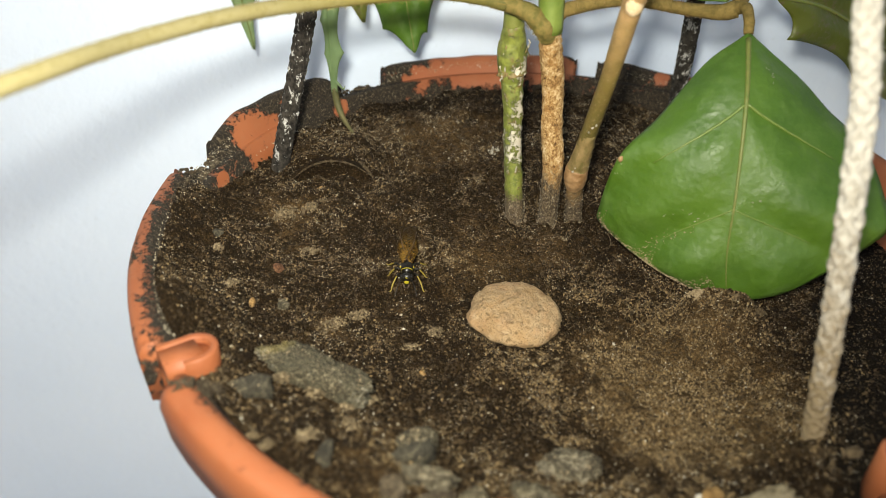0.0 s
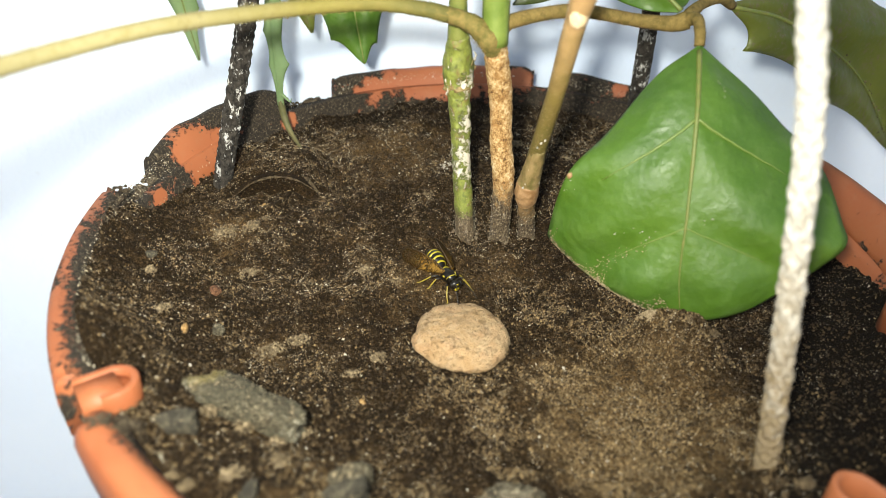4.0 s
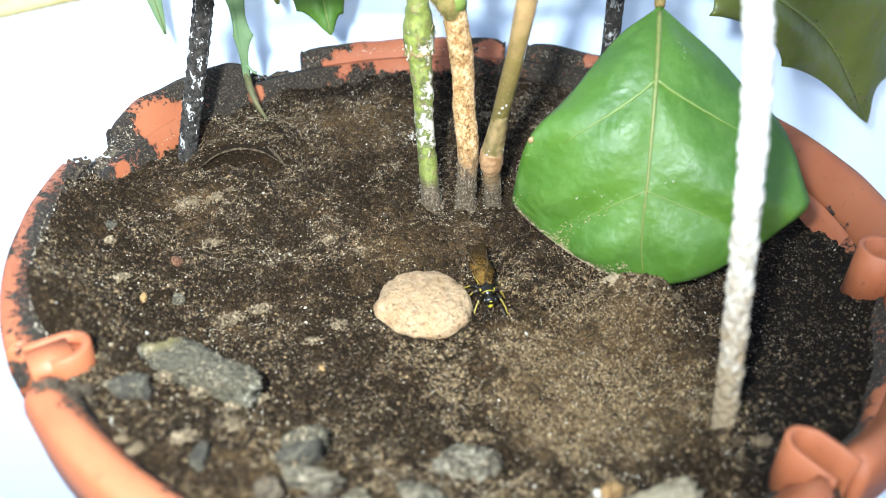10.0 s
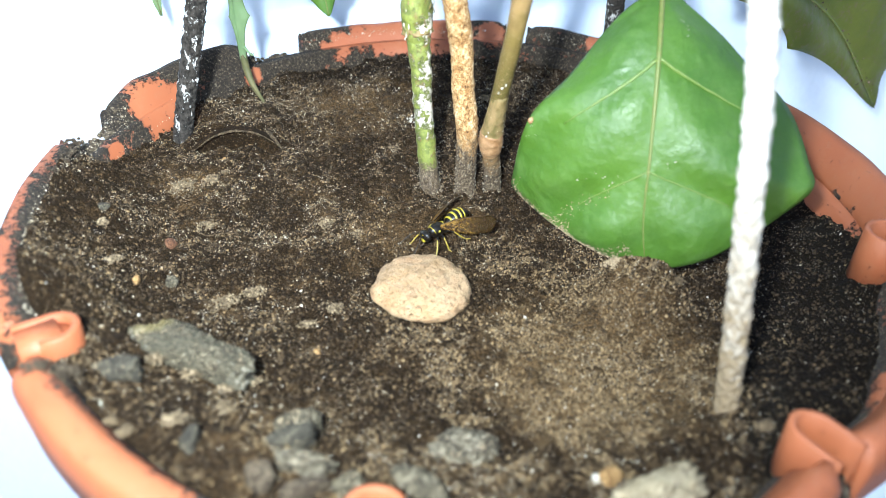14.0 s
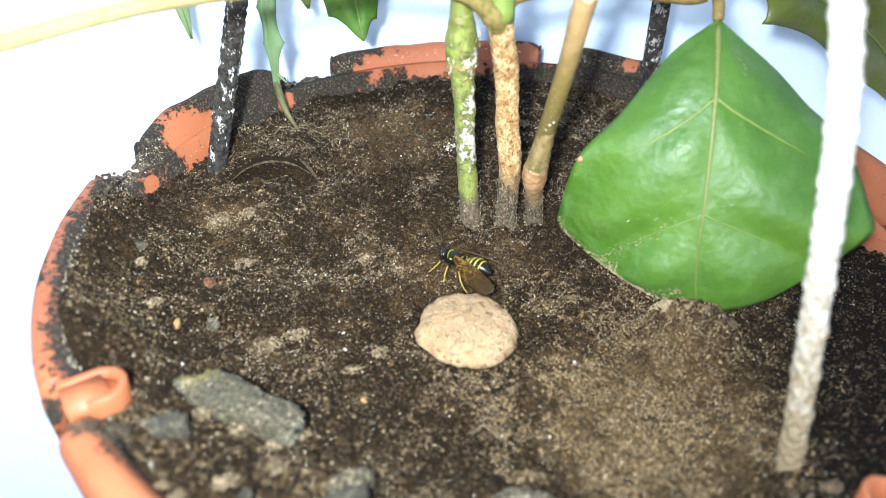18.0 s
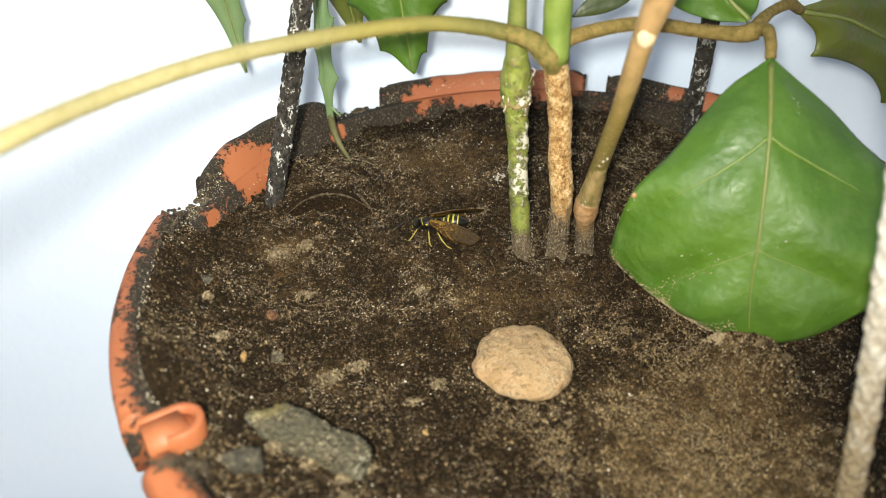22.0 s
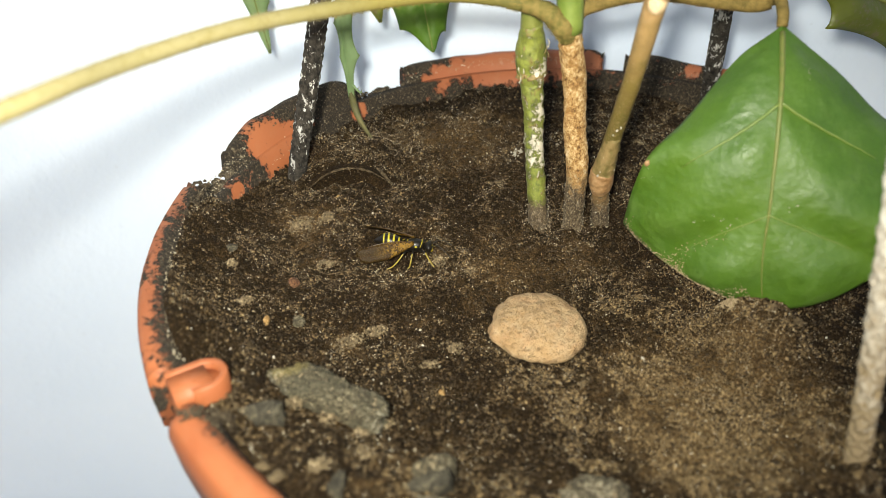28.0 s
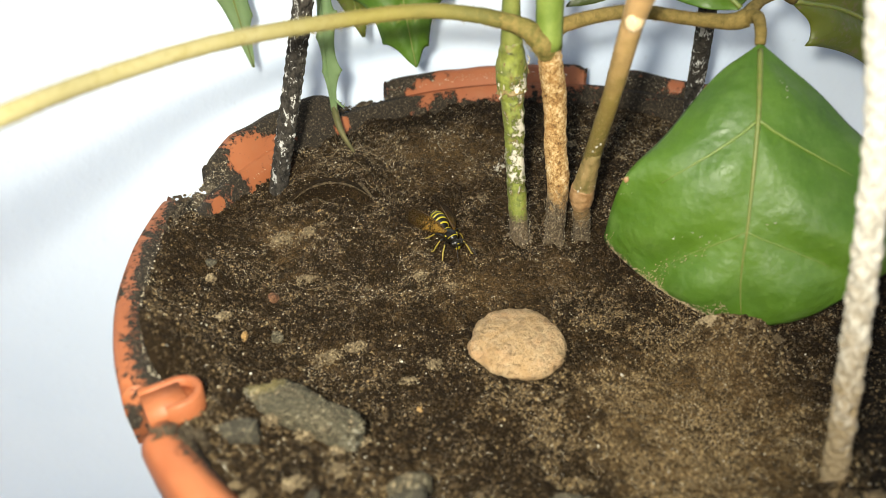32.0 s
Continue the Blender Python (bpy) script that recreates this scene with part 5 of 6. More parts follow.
def build_stones():
    pebbles = []
    disc = part("clay_pellet", ball(0, 0, 0, 8.6, 9.2, 3.6, 5, 0.10, 1.6, 3), BISCUIT)
    for v in disc.data.vertices:
        p = v.co * 1000
        v.co.z += 0.4 * MM * noise.noise(p * 0.4) + 0.22 * MM * noise.noise(p * 1.1) + 0.17 * MM * noise.noise(p * 2.4) + 0.1 * MM * noise.noise(p * 4.5)
        edge = 1 + 0.05 * noise.noise(Vector((p.x, p.y, 3)) * 0.3) + 0.028 * noise.noise(Vector((p.x, p.y, 9)) * 0.9) + 0.014 * noise.noise(p * 2.2)
        v.co.x, v.co.y = v.co.x * edge, v.co.y * edge
        if -7.6 < p.x < -2.2 and p.y > 3.6 + 0.5 * noise.noise(p * 0.8) and v.co.z > 0:
            v.co.z -= 0.7 * MM
        if v.co.z > 2.4 * MM:
            v.co.z = 2.4 * MM + (v.co.z - 2.4 * MM) * 0.55
    disc.matrix_basis = pose(-12.5 * MM, -12.0 * MM, -13.4 * MM, -5, 0, 10)
    tagged(disc, "round flat buff clay pellet lying on the soil", "pellet")
    pebbles.append(stone("stone", "long grey crusted stone lying on the soil", -51.4, -26.8, 10.0, 4.2, 3.3, -31, ROCK_GREY, 21, 0.22, sharp=0.7, tilt=-8, level=4, corners=WEDGE, rough=1.2))
    pebbles.append(stone("stone", "small blue-grey slate pebble beside the long stone", -60.6, -32.0, 3.3, 2.1, 1.9, -14, ROCK_SLATE, 6, 0.22, sharp=0.8, corners=SHARD))
    pebbles.append(stone("stone", "grey-white crusted stone half sunk in the soil", -15.5, -49.6, 6.2, 4.6, 3.6, 10, LIMED, 8, -0.05, sharp=0.6, level=4))
    pebbles.append(stone("stone", "small dark stone with a lime crust", -36.6, -43.0, 3.4, 2.2, 2.4, 30, ROCK_DARK, 33, 0.0, sharp=0.85, corners=WEDGE, level=4, rough=1.6))
    pebbles.append(stone("stone", "thin dark slate shard leaning on a stone", -38.6, -46.6, 4.4, 1.5, 2.4, 8, ROCK_SLATE, 51, 0.05, sharp=0.85, corners=SHARD))
    pebbles.append(stone("stone", "upright grey slate splinter near the rim", -50.5, -46.5, 1.2, 2.4, 2.2, -10, ROCK_SLATE, 52, 0.1, sharp=0.85, corners=SHARD))
    stone("stone", "small yellowish pebble near the rim", -60.4, -41.5, 1.3, 1.1, 1.0, 0, CLOD, 53, 0.5, level=2)
    stone("stone", "small yellowish pebble near the rim", -58.8, -44.0, 1.6, 1.2, 1.1, 40, CLOD, 54, 0.5, level=2)
    pebbles.append(stone("stone", "dark rounded stone with a lime crust", -36.4, -51.2, 4.2, 3.4, 4.0, -8, LIMED, 14, -0.05, sharp=0.8, level=4, rough=1.7))
    pebbles.append(stone("stone", "small tan stone at the edge of the pot", -42.2, -54, 2.2, 2.4, 2.4, 30, CLOD_DARK, 15, 0.1))
    pebbles.append(stone("stone", "small brown stone near the rim", -36.4, -57, 3.4, 2.2, 2.0, 20, CLOD_DARK, 16, 0.3))
    pebbles.append(stone("stone", "dark slate stone by the rim", -22.8, -58.8, 4.6, 3.0, 2.8, -20, ROCK_DARK, 17, 0.1))
    pebbles.append(stone("stone", "small pale stone by the rim", -31, -57.2, 2.2, 1.8, 1.6, 0, ROCK_GREY, 18, 0.3))
    pebbles.append(stone("stone", "pale limestone chip by the rim", 6.2, -66.2, 7.6, 3.6, 3.0, 8, ROCK_PALE, 19, 0.2, sharp=0.7, level=4, rough=2.4))
    stone("stone", "small yellow sandstone crumb", 2.2, -61.4, 1.9, 1.6, 1.5, 0, ROCK_YELLOW, 23, 0.4, level=2)
    stone("stone", "tiny white chip beside the yellow crumb", 0.2, -61.6, 1.2, 1.1, 0.9, 40, LIME, 24, 0.4, level=2)
    stone("stone", "orange grain on the soil", -32, -24, 0.75, 0.6, 0.55, 0, ROCK_YELLOW, 25, 0.5, level=2)
    stone("stone", "white quartz grain on the soil", 3.5, -22.4, 0.45, 0.42, 0.4, 0, LIME, 26, 0.6, level=2)
    stone("stone", "brown pebble near the cord", 27.5, -57.5, 1.7, 1.4, 1.2, 0, CLOD, 27, 0.4, level=2)
    crumb_heap("pale crumbly clod against the leaf", 21.0, -18.6, 2.6, 2.0, 1.7, 420, PALE_CLOD, 41)
    crumb_heap("crumbs of earth heaped round the foot of the white cord", 25.2, -52.2, 3.6, 3.0, 1.6, 260, CLUMP, 46, z=-14.3)
    crumb_heap("dark earth heaped inside the rim beside the tube", -66.8, -34.6, 4.0, 3.2, 1.7, 420, CLOD_DARK, 47, z=-2.6)
    crumb_heap("dark earth stuck on the end of the rim", -69.4, -34.8, 3.2, 2.6, 1.2, 380, CLOD_DARK, 48, z=-0.9)
    for k, (x, y) in enumerate(((-56.0, -28.6), (-51.0, -31.4), (-46.4, -34.4), (-42.6, -31.6), (-48.0, -23.6))):
        crumb_heap("crumbs of earth piled against the long stone", x, y, 2.6, 1.5, 0.9, 130, CLUMP, 60 + k)
    crumb_heap("small clod against the leaf", 26.3, -21.8, 1.4, 1.2, 1.3, 150, CLOD, 42)
    crumb_heap("small clod against the leaf", 23.9, -20.4, 0.9, 0.8, 0.9, 70, CLOD, 44)
    crumb_heap("small clod against the leaf", 30.6, -24.2, 1.3, 1.1, 1.2, 120, CLOD, 45)
    crumb_heap("white lime flakes beside the green stem", -3.6, 40, 2.2, 1.7, 1.8, 50, LIME, 43)
    for k, (x, y, s) in enumerate(((-49, 11.5, 2.6), (-46.5, -9.5, 2.9), (-41.5, -7, 2.6), (-28.5, -13.5, 2.4), (-66.5, 8, 1.6), (-53.5, 22, 4.2), (-48, 24, 2.6), (-64.5, -2, 2.0), (16, 48, 2.4), (26, 40, 2.0), (-45, 26, 1.8), (-27, 9.5, 2.2), (-21, 6, 1.8), (-47, -40, 2.4), (-53, -42, 2.2), (-33, -17, 1.6), (-8, -26, 2.6), (-3.5, -31, 2.2), (-10, 30, 2.4))):
        crumb_heap("crumbly brown clod of earth", x, y, s * 1.1, s * 1.0, s * 0.26, int(90 * s), CLUMP, 50 + k)
    # earth thrown up on the lower edge of the broad leaf
    rnd = random.Random(77)
    mid, low = curve_points(LEAF_MID, 60), curve_points(LEAF_LEFT, 60)
    bm = bmesh.new()
    for _ in range(1300):
        j = int(rnd.triangular(30, 59, 50))
        u = rnd.random() ** 2.2
        f = rnd.random()
        p = low[j].lerp(low[j + 1], f).lerp(mid[j].lerp(mid[j + 1], f), 0.02 + 0.75 * u) * 1000 + Vector((-0.45, -0.85, 0.28)) * (0.35 + 1.2 * math.sin(math.pi * min(1, u * 0.75)))
        q = rnd.uniform(0.04, 0.14)
        ball(p.x, p.y, p.z, q * rnd.uniform(0.8, 1.6), q, q * 0.7, 1, 0.6, 2, rnd.random() * 30, bm)
    tagged(part("leaf_crumbs", bm, PALE_CLOD, smooth=False), "crumbs of earth strewn on the broad leaf's lower edge", "soil", kind="stuff")
    for k, (x, y, s, mat) in enumerate(((-66.5, 12, 1.3, ROCK_SLATE), (-55.6, 6.5, 1.5, ROCK_RUST), (-60.5, -5, 1.1, ROCK_YELLOW), (-55, -4.5, 1.5, ROCK_DARK), (-21.5, 11, 0.6, ROCK_YELLOW), (-45, 30, 0.8, ROCK_YELLOW))):
        stone("pebble", "small pebble bedded in the soil", x, y, s, s * 0.8, s * 0.7, 33 * k, mat, 80 + k, 0.3, "pebble", level=2)
    stone_grit(pebbles)
    # a dry crust that has lifted off the earth in a shallow arch
    pts = curve_points([(-51.5, 34.5, -8.4), (-47, 37.0, -6.7), (-42.5, 37.6, -6.1), (-38, 36.4, -6.6), (-34.2, 33.8, -8.0)], 60)
    bm = bmesh.new()
    rows = []
    for i, p in enumerate(pts):
        j = 0.25 * noise.noise(p * 900)
        j2 = 0.2 * noise.noise(p * 2600)
        rows.append([bm.verts.new(p + Vector((0, -0.7 + j, 0.1 + j2)) * MM), bm.verts.new(p + Vector((0, 0.3 + j2, 0.42 + j * 0.6)) * MM), bm.verts.new(p + Vector((0, 5.0, 0.1)) * MM), bm.verts.new(p + Vector((0, 0.4, -0.1)) * MM)])
    for a, b in zip(rows, rows[1:]):
        for k in range(4):
            bm.faces.new((a[k], b[k], b[(k + 1) % 4], a[(k + 1) % 4]))
    bm.faces.new(rows[0][::-1])
    bm.faces.new(rows[-1])
    crust = part("soil_crust", bm, SOIL)
    part("crust_edge", tube([p + Vector((0, -0.6, 0.3)) * MM for p in pts], [0.08, 0.2, 0.24, 0.2, 0.08], sides=7, wobble=0.7, scale=0.7), CRUST, crust, "paler broken edge of the crust")
    tagged(crust, "thin dry crust of earth lifted in an arch", "soil crust")
    twig = part("twig", tube([(-36.2, 35.6, -5.6), (-35.4, 34.8, -6.0), (-34.2, 33.2, -7.2), (-33.4, 32.2, -8.2)], [0.2, 0.42, 0.3, 0.1], 14, 7, 0.4, 0.7), CRUST)
    tagged(twig, "short pale twig end lying at the lifted crust", "twig")


# ---------------------------------------------------------------- wasp


def lathe_y(profile, bm=None, sides=18, squash=1.0):
    """A body of rings along the y axis: (y, z, radius) in millimetres."""
    bm = bm or bmesh.new()
    rings = []
    for y, z, r in profile:
        rings.append([bm.verts.new((r * math.cos(a) * MM, y * MM, (z + r * squash * math.sin(a)) * MM)) for a in (2 * math.pi * k / sides for k in range(sides))])
    for a, b in zip(rings, rings[1:]):
        for k in range(sides):
            bm.faces.new((a[k], b[k], b[(k + 1) % sides], a[(k + 1) % sides]))
    bm.faces.new(rings[0][::-1])
    bm.faces.new(rings[-1])
    bmesh.ops.recalc_face_normals(bm, faces=bm.faces[:])
    return bm


def build_wasp():
    wasp = thing("wasp", "black and yellow striped wasp with amber wings, walking on the soil", "wasp")
    thorax = part("thorax", ball(0, 0, 2.7, 1.22, 1.85, 1.25, 3), BLACK, wasp, "glossy black thorax")
    part("collar", tube([(-1.05, 1.05, 2.85), (-0.7, 1.3, 3.45), (0, 1.4, 3.68), (0.7, 1.3, 3.45), (1.05, 1.05, 2.85)], [0.06, 0.085, 0.06], 14, 6), YELLOW, thorax, "yellow collar stripe")
    part("shoulder_spot", ball(-1.16, 0.35, 3.1, 0.16, 0.26, 0.2, 2), YELLOW, thorax, "yellow spot")
    part("shoulder_spot", ball(1.16, 0.35, 3.1, 0.16, 0.26, 0.2, 2), YELLOW, thorax, "yellow spot")
    part("back_stripe", tube([(-0.7, -1.1, 3.45), (0, -1.25, 3.7), (0.7, -1.1, 3.45)], [0.06, 0.1, 0.06], 10, 6), YELLOW, thorax, "yellow stripe")
    head = part("head", ball(0, 2.5, 2.35, 1.12, 0.72, 1.0, 3), BLACK, wasp)
    part("face", ball(0, 2.95, 1.85, 0.52, 0.34, 0.55, 2), YELLOW, head, "yellow face plate")
    part("brow", ball(0, 3.08, 2.75, 0.24, 0.16, 0.12, 2), YELLOW, head, "yellow brow mark")
    for s in (-1, 1):
        part("eye", ball(0.86 * s, 2.6, 2.5, 0.38, 0.46, 0.66, 2), BLACK, head, "large dark eye")
        part("antenna", tube([(0.35 * s, 3.2, 2.9), (0.9 * s, 4.3, 3.3), (1.5 * s, 5.5, 2.6), (1.9 * s, 6.6, 1.5)], [0.08, 0.08, 0.09, 0.07], 16, 6), BLACK, head)
        part("mandible", tube([(0.45 * s, 3.2, 1.5), (0.4 * s, 3.6, 1.2), (0.1 * s, 3.75, 1.05)], [0.14, 0.11, 0.05], 6, 6), BROWN, head, "brown jaw")
    rise = lambda y: 0.28 * max(0.0, -y - 1.9)
    abdomen = part("abdomen", lathe_y([(y, z + rise(y), r) for y, z, r in ((-1.7, 2.6, 0.22), (-2.0, 2.65, 0.35), (-2.4, 2.75, 0.9), (-3.2, 2.85, 1.28), (-4.2, 2.85, 1.42), (-5.2, 2.65, 1.3), (-6.1, 2.35, 0.95), (-6.8, 2.05, 0.55), (-7.25, 1.85, 0.22), (-7.4, 1.8, 0.05))], squash=0.95), BLACK, wasp, "black abdomen")
    for y, z, r, w in ((-2.75, 2.8, 1.12, 0.17), (-3.6, 2.86, 1.36, 0.19), (-4.5, 2.8, 1.42, 0.19), (-5.35, 2.62, 1.27, 0.16)):
        part("stripe", lathe_y([(y - w, z + rise(y - w), r - 0.14), (y - w * 0.9, z + rise(y - w), r + 0.0), (y, z + rise(y), r + 0.04), (y + w * 0.9, z + rise(y + w), r + 0.01), (y + w, z + rise(y + w), r - 0.14)], squash=0.95), YELLOW, abdomen, "yellow band")
    legs = []
    for s in (-1, 1):
        for y0, y1, y2, reach, back in ((1.0, 2.0, 3.4, 2.6, 0.5), (0.0, -0.1, -0.5, 3.1, 0.0), (-0.9, -1.9, -3.9, 3.2, -0.6)):
            leg = part("leg", tube([(0.75 * s, y0, 1.9), (1.5 * s, (y0 + y1) / 2, 2.45), (reach * 0.72 * s, y1, 2.3)], [0.17, 0.19, 0.15], 10, 7), BLACK, wasp, "black and yellow jointed leg")
            legs.append((leg, s, y0))
            part("shin", tube([(reach * 0.7 * s, y1, 2.35), (reach * 0.95 * s, (y1 + y2) / 2, 1.2), (reach * 1.08 * s, y2, 0.25)], [0.11, 0.14, 0.1], 10, 6), SHIN, leg, "yellow shin")
            part("foot", tube([(reach * 1.08 * s, y2, 0.28), (reach * 1.14 * s, y2 + back * 0.6 - 0.2, 0.12), (reach * 1.2 * s, y2 + back - 0.3, 0.08)], [0.12, 0.1, 0.06], 8, 5), SHIN, leg)
    wings = []
    for s in (-1, 1):
        for name, length, width, lift in (("forewing", 10.4, 2.0, 0.15 + 0.1 * s), ("hindwing", 6.6, 1.7, -0.15)):
            bm = bmesh.new()
            rows = []
            for i in range(17):
                v = i / 16
                w = width * min(1.0, 0.25 + 1.6 * v) * (1.0 if v < 0.78 else math.sqrt(max(0.0, 1 - ((v - 0.78) / 0.222) ** 2)))
                rows.append([bm.verts.new((s * (0.25 * v + (u - 0.3) * w * 1.5) * MM, -length * v * MM, (lift + 0.25 * math.sin(3 * v) - 0.35 * v * v + 0.08 * math.cos(9 * u)) * MM)) for u in (0, 0.2, 0.4, 0.6, 0.8, 1)])
            for a, b in zip(rows, rows[1:]):
                for k in range(5):
                    bm.faces.new((a[k], a[k + 1], b[k + 1], b[k]))
            bmesh.ops.remove_doubles(bm, verts=bm.verts[:], dist=1e-7)
            bmesh.ops.recalc_face_normals(bm, faces=bm.faces[:])
            bmesh.ops.solidify(bm, geom=bm.faces[:], thickness=0.03 * MM)
            wing = part(name, bm, WING, wasp, "amber veined wing")
            wings.append((wing, s, 0 if name == "forewing" else 7))
            if name == "forewing":
                part("wing_edge", tube([(s * -0.55 * 0.4, -0.2, lift), (s * (0.1 - 0.42 * width), -length * 0.45, lift + 0.2), (s * (0.2 - 0.4 * width), -length * 0.8, lift + 0.0)], [0.1, 0.09, 0.05], 12, 5), BROWN, wing, "dark leading edge")
    return wasp, wings, legs, abdomen


def build_rim_crust():
    """Crumbs of dried earth stuck along the worn back of the rim."""
    rnd = random.Random(5)
    bm = bmesh.new()
    for _ in range(300):
        a = rnd.choice((rnd.uniform(108, 160), rnd.uniform(148, 168), rnd.uniform(112, 134)))
        low = 3.0 if 118 < a < 133 else 4.5 if 149 < a < 158.5 or 108.8 < a < 118 else 0.3
        r = rnd.uniform(75.5, 79.0) if a < 160 else rnd.uniform(75.0, 77.6)
        size = rnd.uniform(0.18, 0.45) * (2.0 if low > 3.5 else 1.0) * rnd.choice((1, 1, 1.5))
        ball(r * math.cos(radians(a)), r * math.sin(radians(a)), -low + rnd.uniform(-0.5, 0.3), size, size, size * 0.8, 1, 0.6, 2, rnd.random() * 50, bm)
    for a, low in zip(TUBES[:4], (3.6, 6.0, 7.0, 6.0)):
        for k in range(40):
            d, b = 3.0 * math.sqrt(rnd.random()), rnd.uniform(0, 6.283)
            if a < 210 and k % 2:
                d, b = rnd.uniform(1.0, 4.5), radians(a + rnd.uniform(-15, 50))
            x, y = 73.6 * math.cos(radians(a)) + d * math.cos(b), 73.6 * math.sin(radians(a)) + d * math.sin(b)
            q = rnd.uniform(0.4, 1.0)
            ball(x, y, -low + rnd.uniform(-0.8, 0.5), q, q, q * 0.8, 2, 0.7, 2.5, k + a, bm)
    loose = bmesh.new()
    a = TUBES[0]
    for k in range(620):
        b = radians(a + rnd.uniform(-30, 150))
        d = 5.8 * math.sqrt(rnd.random())
        q = rnd.uniform(0.1, 0.34)
        x, y = 73.6 * math.cos(radians(a)) + d * math.cos(b), 73.6 * math.sin(radians(a)) + d * math.sin(b)
        if math.hypot(x, y) < 77.5:
            ball(x, y, -1.9 - 0.42 * d + rnd.uniform(-1.2, 0.5), q, q, q * 0.8, 1, 0.7, 2.5, k, loose)
    tagged(part("socket_earth", loose, CLOD, smooth=False), "crumbly earth spilling from the tube in the rim", "soil", kind="stuff")
    ob = part("rim_crumbs", bm, CLOD_DARK)
    tagged(ob, "crumbs of dried earth along the worn rim", "soil", kind="stuff")


def build_fibres():
    """Hair roots and bits of straw in the earth."""
    rnd = random.Random(12)
    bm = bmesh.new()
    for _ in range(34):
        x, y, a = rnd.uniform(-55, 35), rnd.uniform(-55, 50), rnd.uniform(0, 6.283)
        n = rnd.uniform(0.8, 2.6)
        pts = []
        for k in range(4):
            px, py = x + n * k * math.cos(a), y + n * k * math.sin(a)
            pts.append((px, py, on_soil(px, py) + rnd.uniform(-0.1, 0.8)))
            a += rnd.uniform(-0.5, 0.5)
        tube(pts, [0.05, 0.08, 0.04], 8, 5, bm=bm)
    tagged(part("root_fibres", bm, CLOD), "hair roots and straw bits in the soil", "soil", kind="stuff")


build_wall()
build_planter()
build_rim_crust()
build_soil()
build_grains()
build_fibres()
build_plant()
build_cords()
build_stones()
wasp, wings, legs, abdomen = build_wasp()


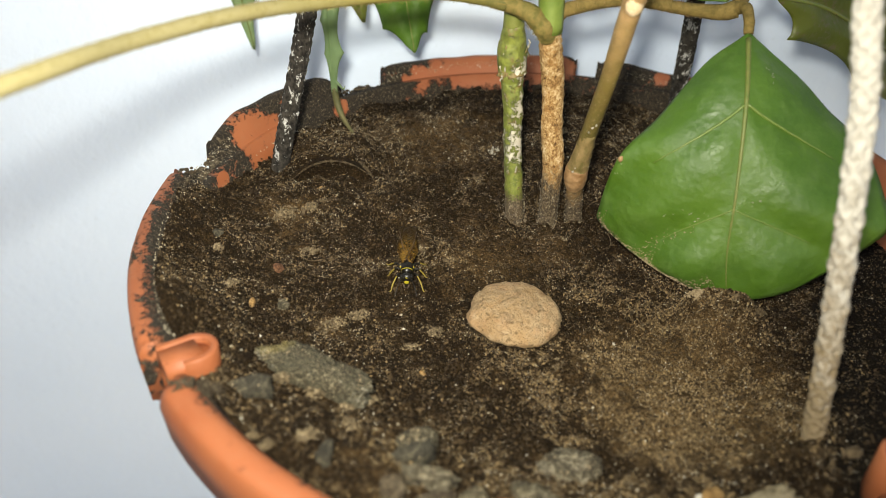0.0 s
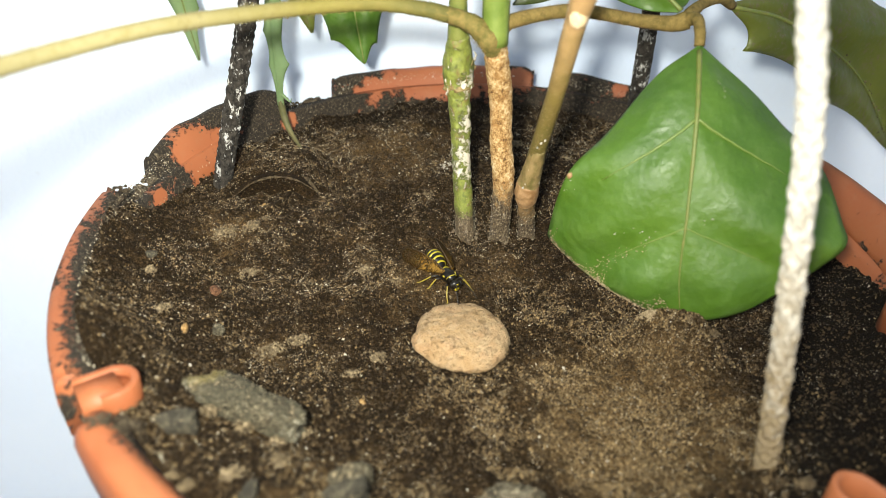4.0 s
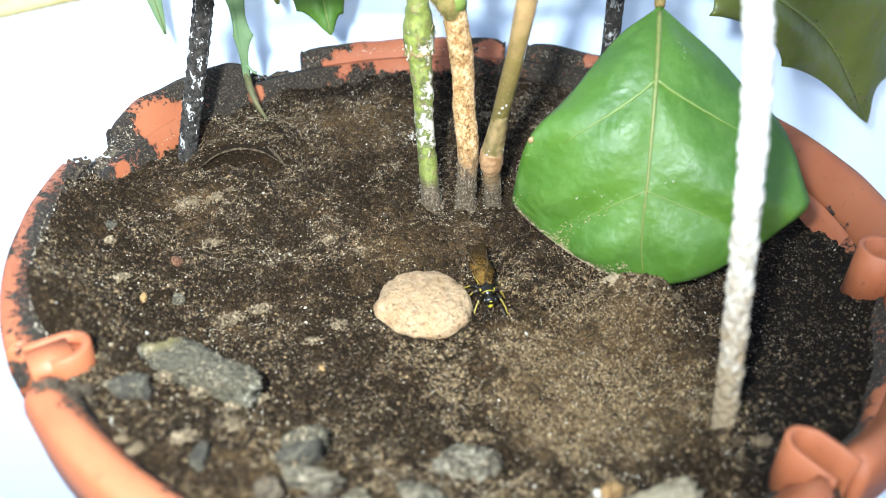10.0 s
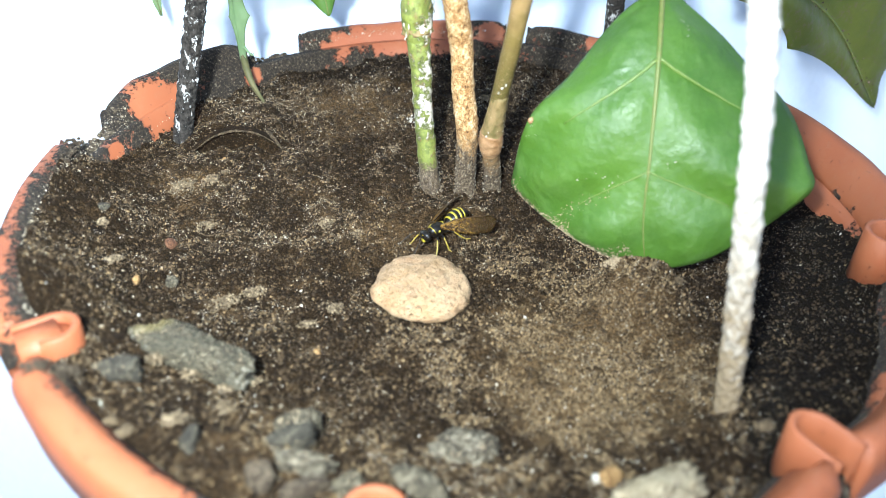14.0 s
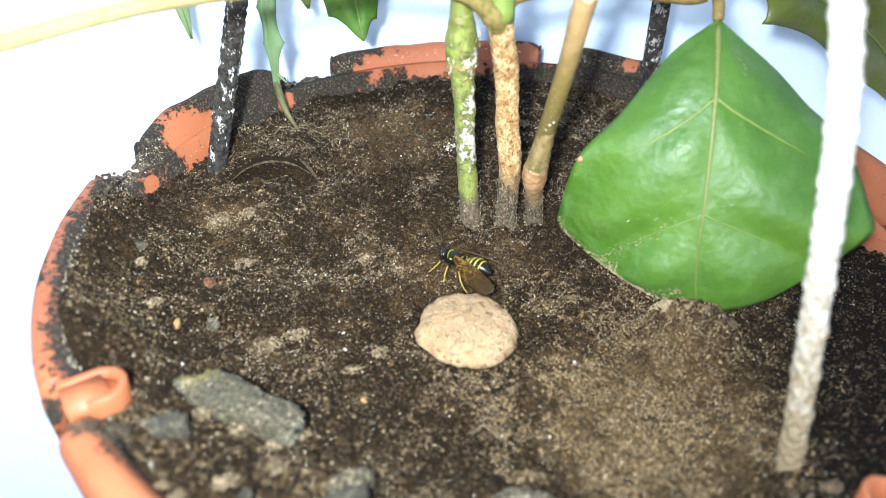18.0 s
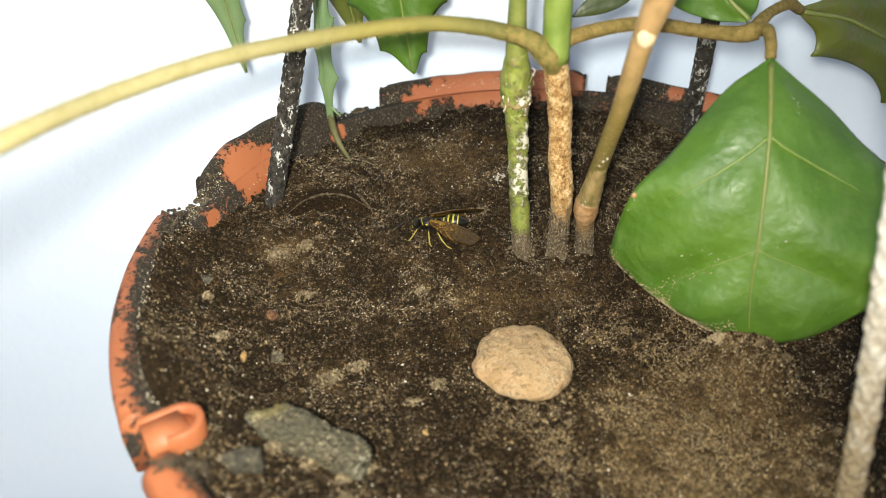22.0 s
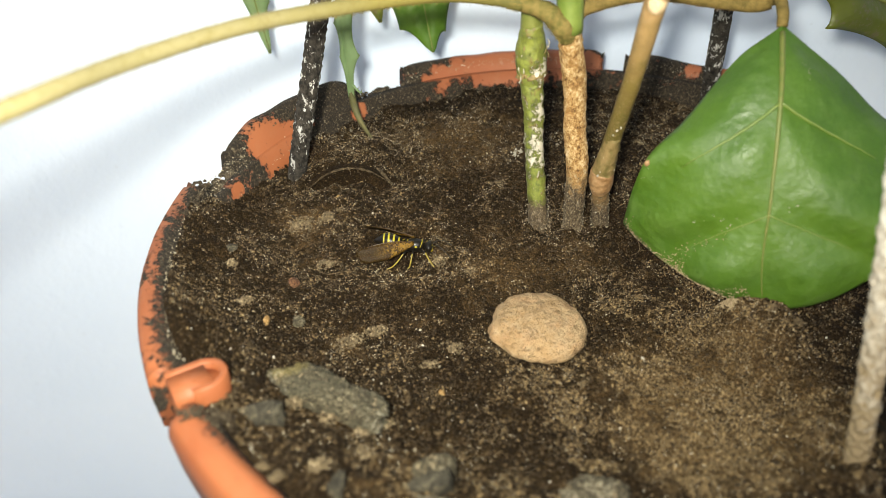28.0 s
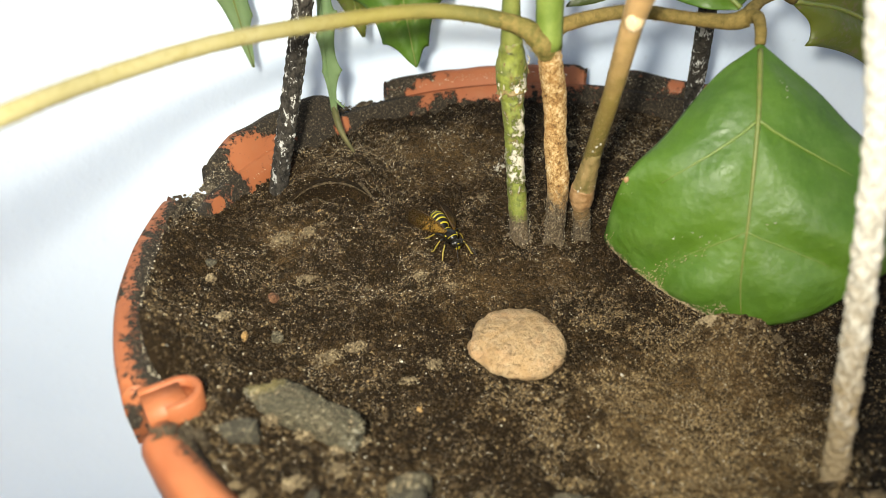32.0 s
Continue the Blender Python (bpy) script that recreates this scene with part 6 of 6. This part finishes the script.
def motions():
    rows = [
        (0, -30.8, 2.1, -13.6, 169),
        (0.5, -30.9, 2.6, -13.5, 168),
        (1, -30.4, 1.9, -13.6, 173),
        (1.3, -29, 0.1, -13.9, 195),
        (1.6, -27.8, 1.4, -13.7, 211),
        (2, -26.3, 2.9, -13.5, 239),
        (2.5, -22.9, 5.2, -13.2, 249),
        (3, -19.7, 5.6, -13.1, 221),
        (3.5, -13.9, 4.6, -13.3, 197),
        (4, -11.7, 3.1, -13.5, 198),
        (4.5, -11.6, 1, -13.8, 204),
        (6.5, -5.3, -1.9, -14.1, 193),
        (7, -5.7, -1.4, -14, 195),
        (7.5, -5.4, -3.4, -14.2, 196),
        (8, -6.4, -0.5, -13.9, 210),
        (9, -3.5, -3.1, -14.2, 211),
        (9.5, -2.4, -7.2, -14.4, 188),
        (10, -1, -12, -14.5, 177),
        (10.5, 0.2, -14.7, -14.5, 174),
        (11, 1.6, -11, -14.5, 185),
        (11.5, 0.1, -6.4, -14.4, 236),
        (12, 0.2, -0.8, -14, 230),
        (12.3, -2.5, 4.6, -13.3, 301),
        (12.5, -4.7, 5.2, -13.2, 332),
        (12.7, -7.1, 2.4, -13.6, 373),
        (12.85, -7.1, 3.4, -13.45, 422),
        (12.85, -7.4, 3.2, -13.4, 425),
        (13, -7.1, 4.4, -13.3, 472),
        (14, -6.8, 1.6, -13.7, 478),
        (14.5, -8.2, 1.1, -13.7, 478),
        (15, -8.7, 1.7, -13.7, 483),
        (15.5, -7, 2.1, -13.6, 481),
        (17.5, -9.4, 4.1, -13.3, 443),
        (18, -10.7, 4.4, -13.3, 398),
        (18.5, -11.5, 4.6, -13.3, 381),
        (19, -11.1, 8.1, -12.7, 400),
        (19.5, -12.6, 9.4, -12.5, 396),
        (20, -12.7, 14, -11.7, 383),
        (20.5, -15.9, 18.6, -10.9, 404),
        (21, -18, 18.9, -10.8, 404),
        (21.5, -21.1, 23.9, -10, 427),
        (22, -22.7, 24.4, -9.9, 432),
        (22.3, -22.4, 21.9, -10.3, 452),
        (22.7, -26.8, 22.5, -10.2, 463),
        (23, -26.6, 19.5, -10.7, 485),
        (23.5, -25.4, 19.8, -10.7, 503),
        (24, -28.7, 18.5, -10.9, 505),
        (24.5, -31.2, 13.5, -11.8, 502),
        (25, -36.7, 13.7, -11.7, 480),
        (25.5, -41, 11, -12.2, 491),
        (26, -41.2, 7.5, -12.8, 508),
        (26.3, -40.3, 5.7, -13.1, 506),
        (26.5, -38.7, 4.6, -13.3, 537),
        (27.5, -34.2, 9, -12.6, 588),
        (27.5, -34, 9, -12.5, 590),
        (28.5, -29.8, 13.6, -11.8, 640),
        (28.7, -28.9, 14.4, -11.6, 643),
        (29, -25, 15.8, -11.3, 628),
        (29.2, -25, 16.8, -11.2, 643),
        (29.5, -22.6, 19, -10.8, 608),
        (29.7, -23.7, 19.6, -10.7, 648),
        (30, -21, 19.8, -10.6, 599),
        (30.3, -18.1, 19.3, -10.7, 599),
        (30.6, -17.4, 20.2, -10.6, 593),
        (31, -15.6, 17.6, -11, 572),
        (31.5, -17.2, 16.4, -11.2, 561),
        (31.8, -19.7, 15.7, -11.4, 568),
        (32, -19.6, 16.6, -11.2, 558),
    ]
    size = 1.1
    wasp.scale = (size, size, size)
    walk(wasp, [(t, pose(x * MM, (y - 0.8) * MM, (z + 0.25) * MM, 0, 0, turn)) for t, x, y, z, turn in rows])
    spread = [(0, 0), (1, 0), (1.6, 14), (2, 26), (2.5, 30), (3, 38), (3.5, 34), (4, 30), (7, 30), (8, 28), (9, 14), (10, 0), (11, 3), (12, 28), (13, 40), (14, 34),
              (15, 36), (18, 28), (19, 26), (20, 28), (21, 32), (21.5, 34), (23, 28), (24, 26), (26, 26), (28.5, 36), (29, 44), (29.2, 38), (29.7, 42), (30, 38), (31, 32), (32, 28)]
    shut = lambda a: max(0.0, 1 - a / 14)
    for wing, s, more in wings:
        walk(wing, [(t, pose((0.85 - 0.35 * shut(a)) * s * MM, -0.1 * MM, 3.85 * MM, -1 + 0.1 * a - 4 * shut(a), (6 + 1.2 * a) * s, ((0.75 * a - 7 - 4 * shut(a) + 1.8 * max(0, a - 31)) * (1.0 if more == 0 else 0.7)) * s)) for t, a in spread])
    # the abdomen sinks under the wings when they are folded
    hinge = pose(0, -1.9 * MM, 2.6 * MM)
    walk(abdomen, [(t, hinge @ pose(0, 0, 0, 14 * shut(a)) @ hinge.inverted()) for t, a in spread])
    # three legs swing while the other three stand, one stride for every six millimetres
    gone, steps = 0.0, []
    for k in range(161):
        t = 0.2 * k
        j = max(i for i, r in enumerate(rows) if r[0] <= t)
        a, b = rows[j], rows[min(j + 1, len(rows) - 1)]
        rate = math.hypot(b[1] - a[1], b[2] - a[2]) / max(b[0] - a[0], 0.1) + abs(b[4] - a[4]) * 0.05 / max(b[0] - a[0], 0.1)
        gone += min(rate, 8.0) * 0.2
        steps.append((t, gone / 6.0 * 2 * math.pi))
    for k, (leg, s, y0) in enumerate(legs):
        shift = math.pi if (s > 0) == (y0 == 0.0) else 0.0
        walk(leg, [(t, pose(0, 0, 0, 0, 0, 9 * s * math.sin(p + shift))) for t, p in steps])


motions()
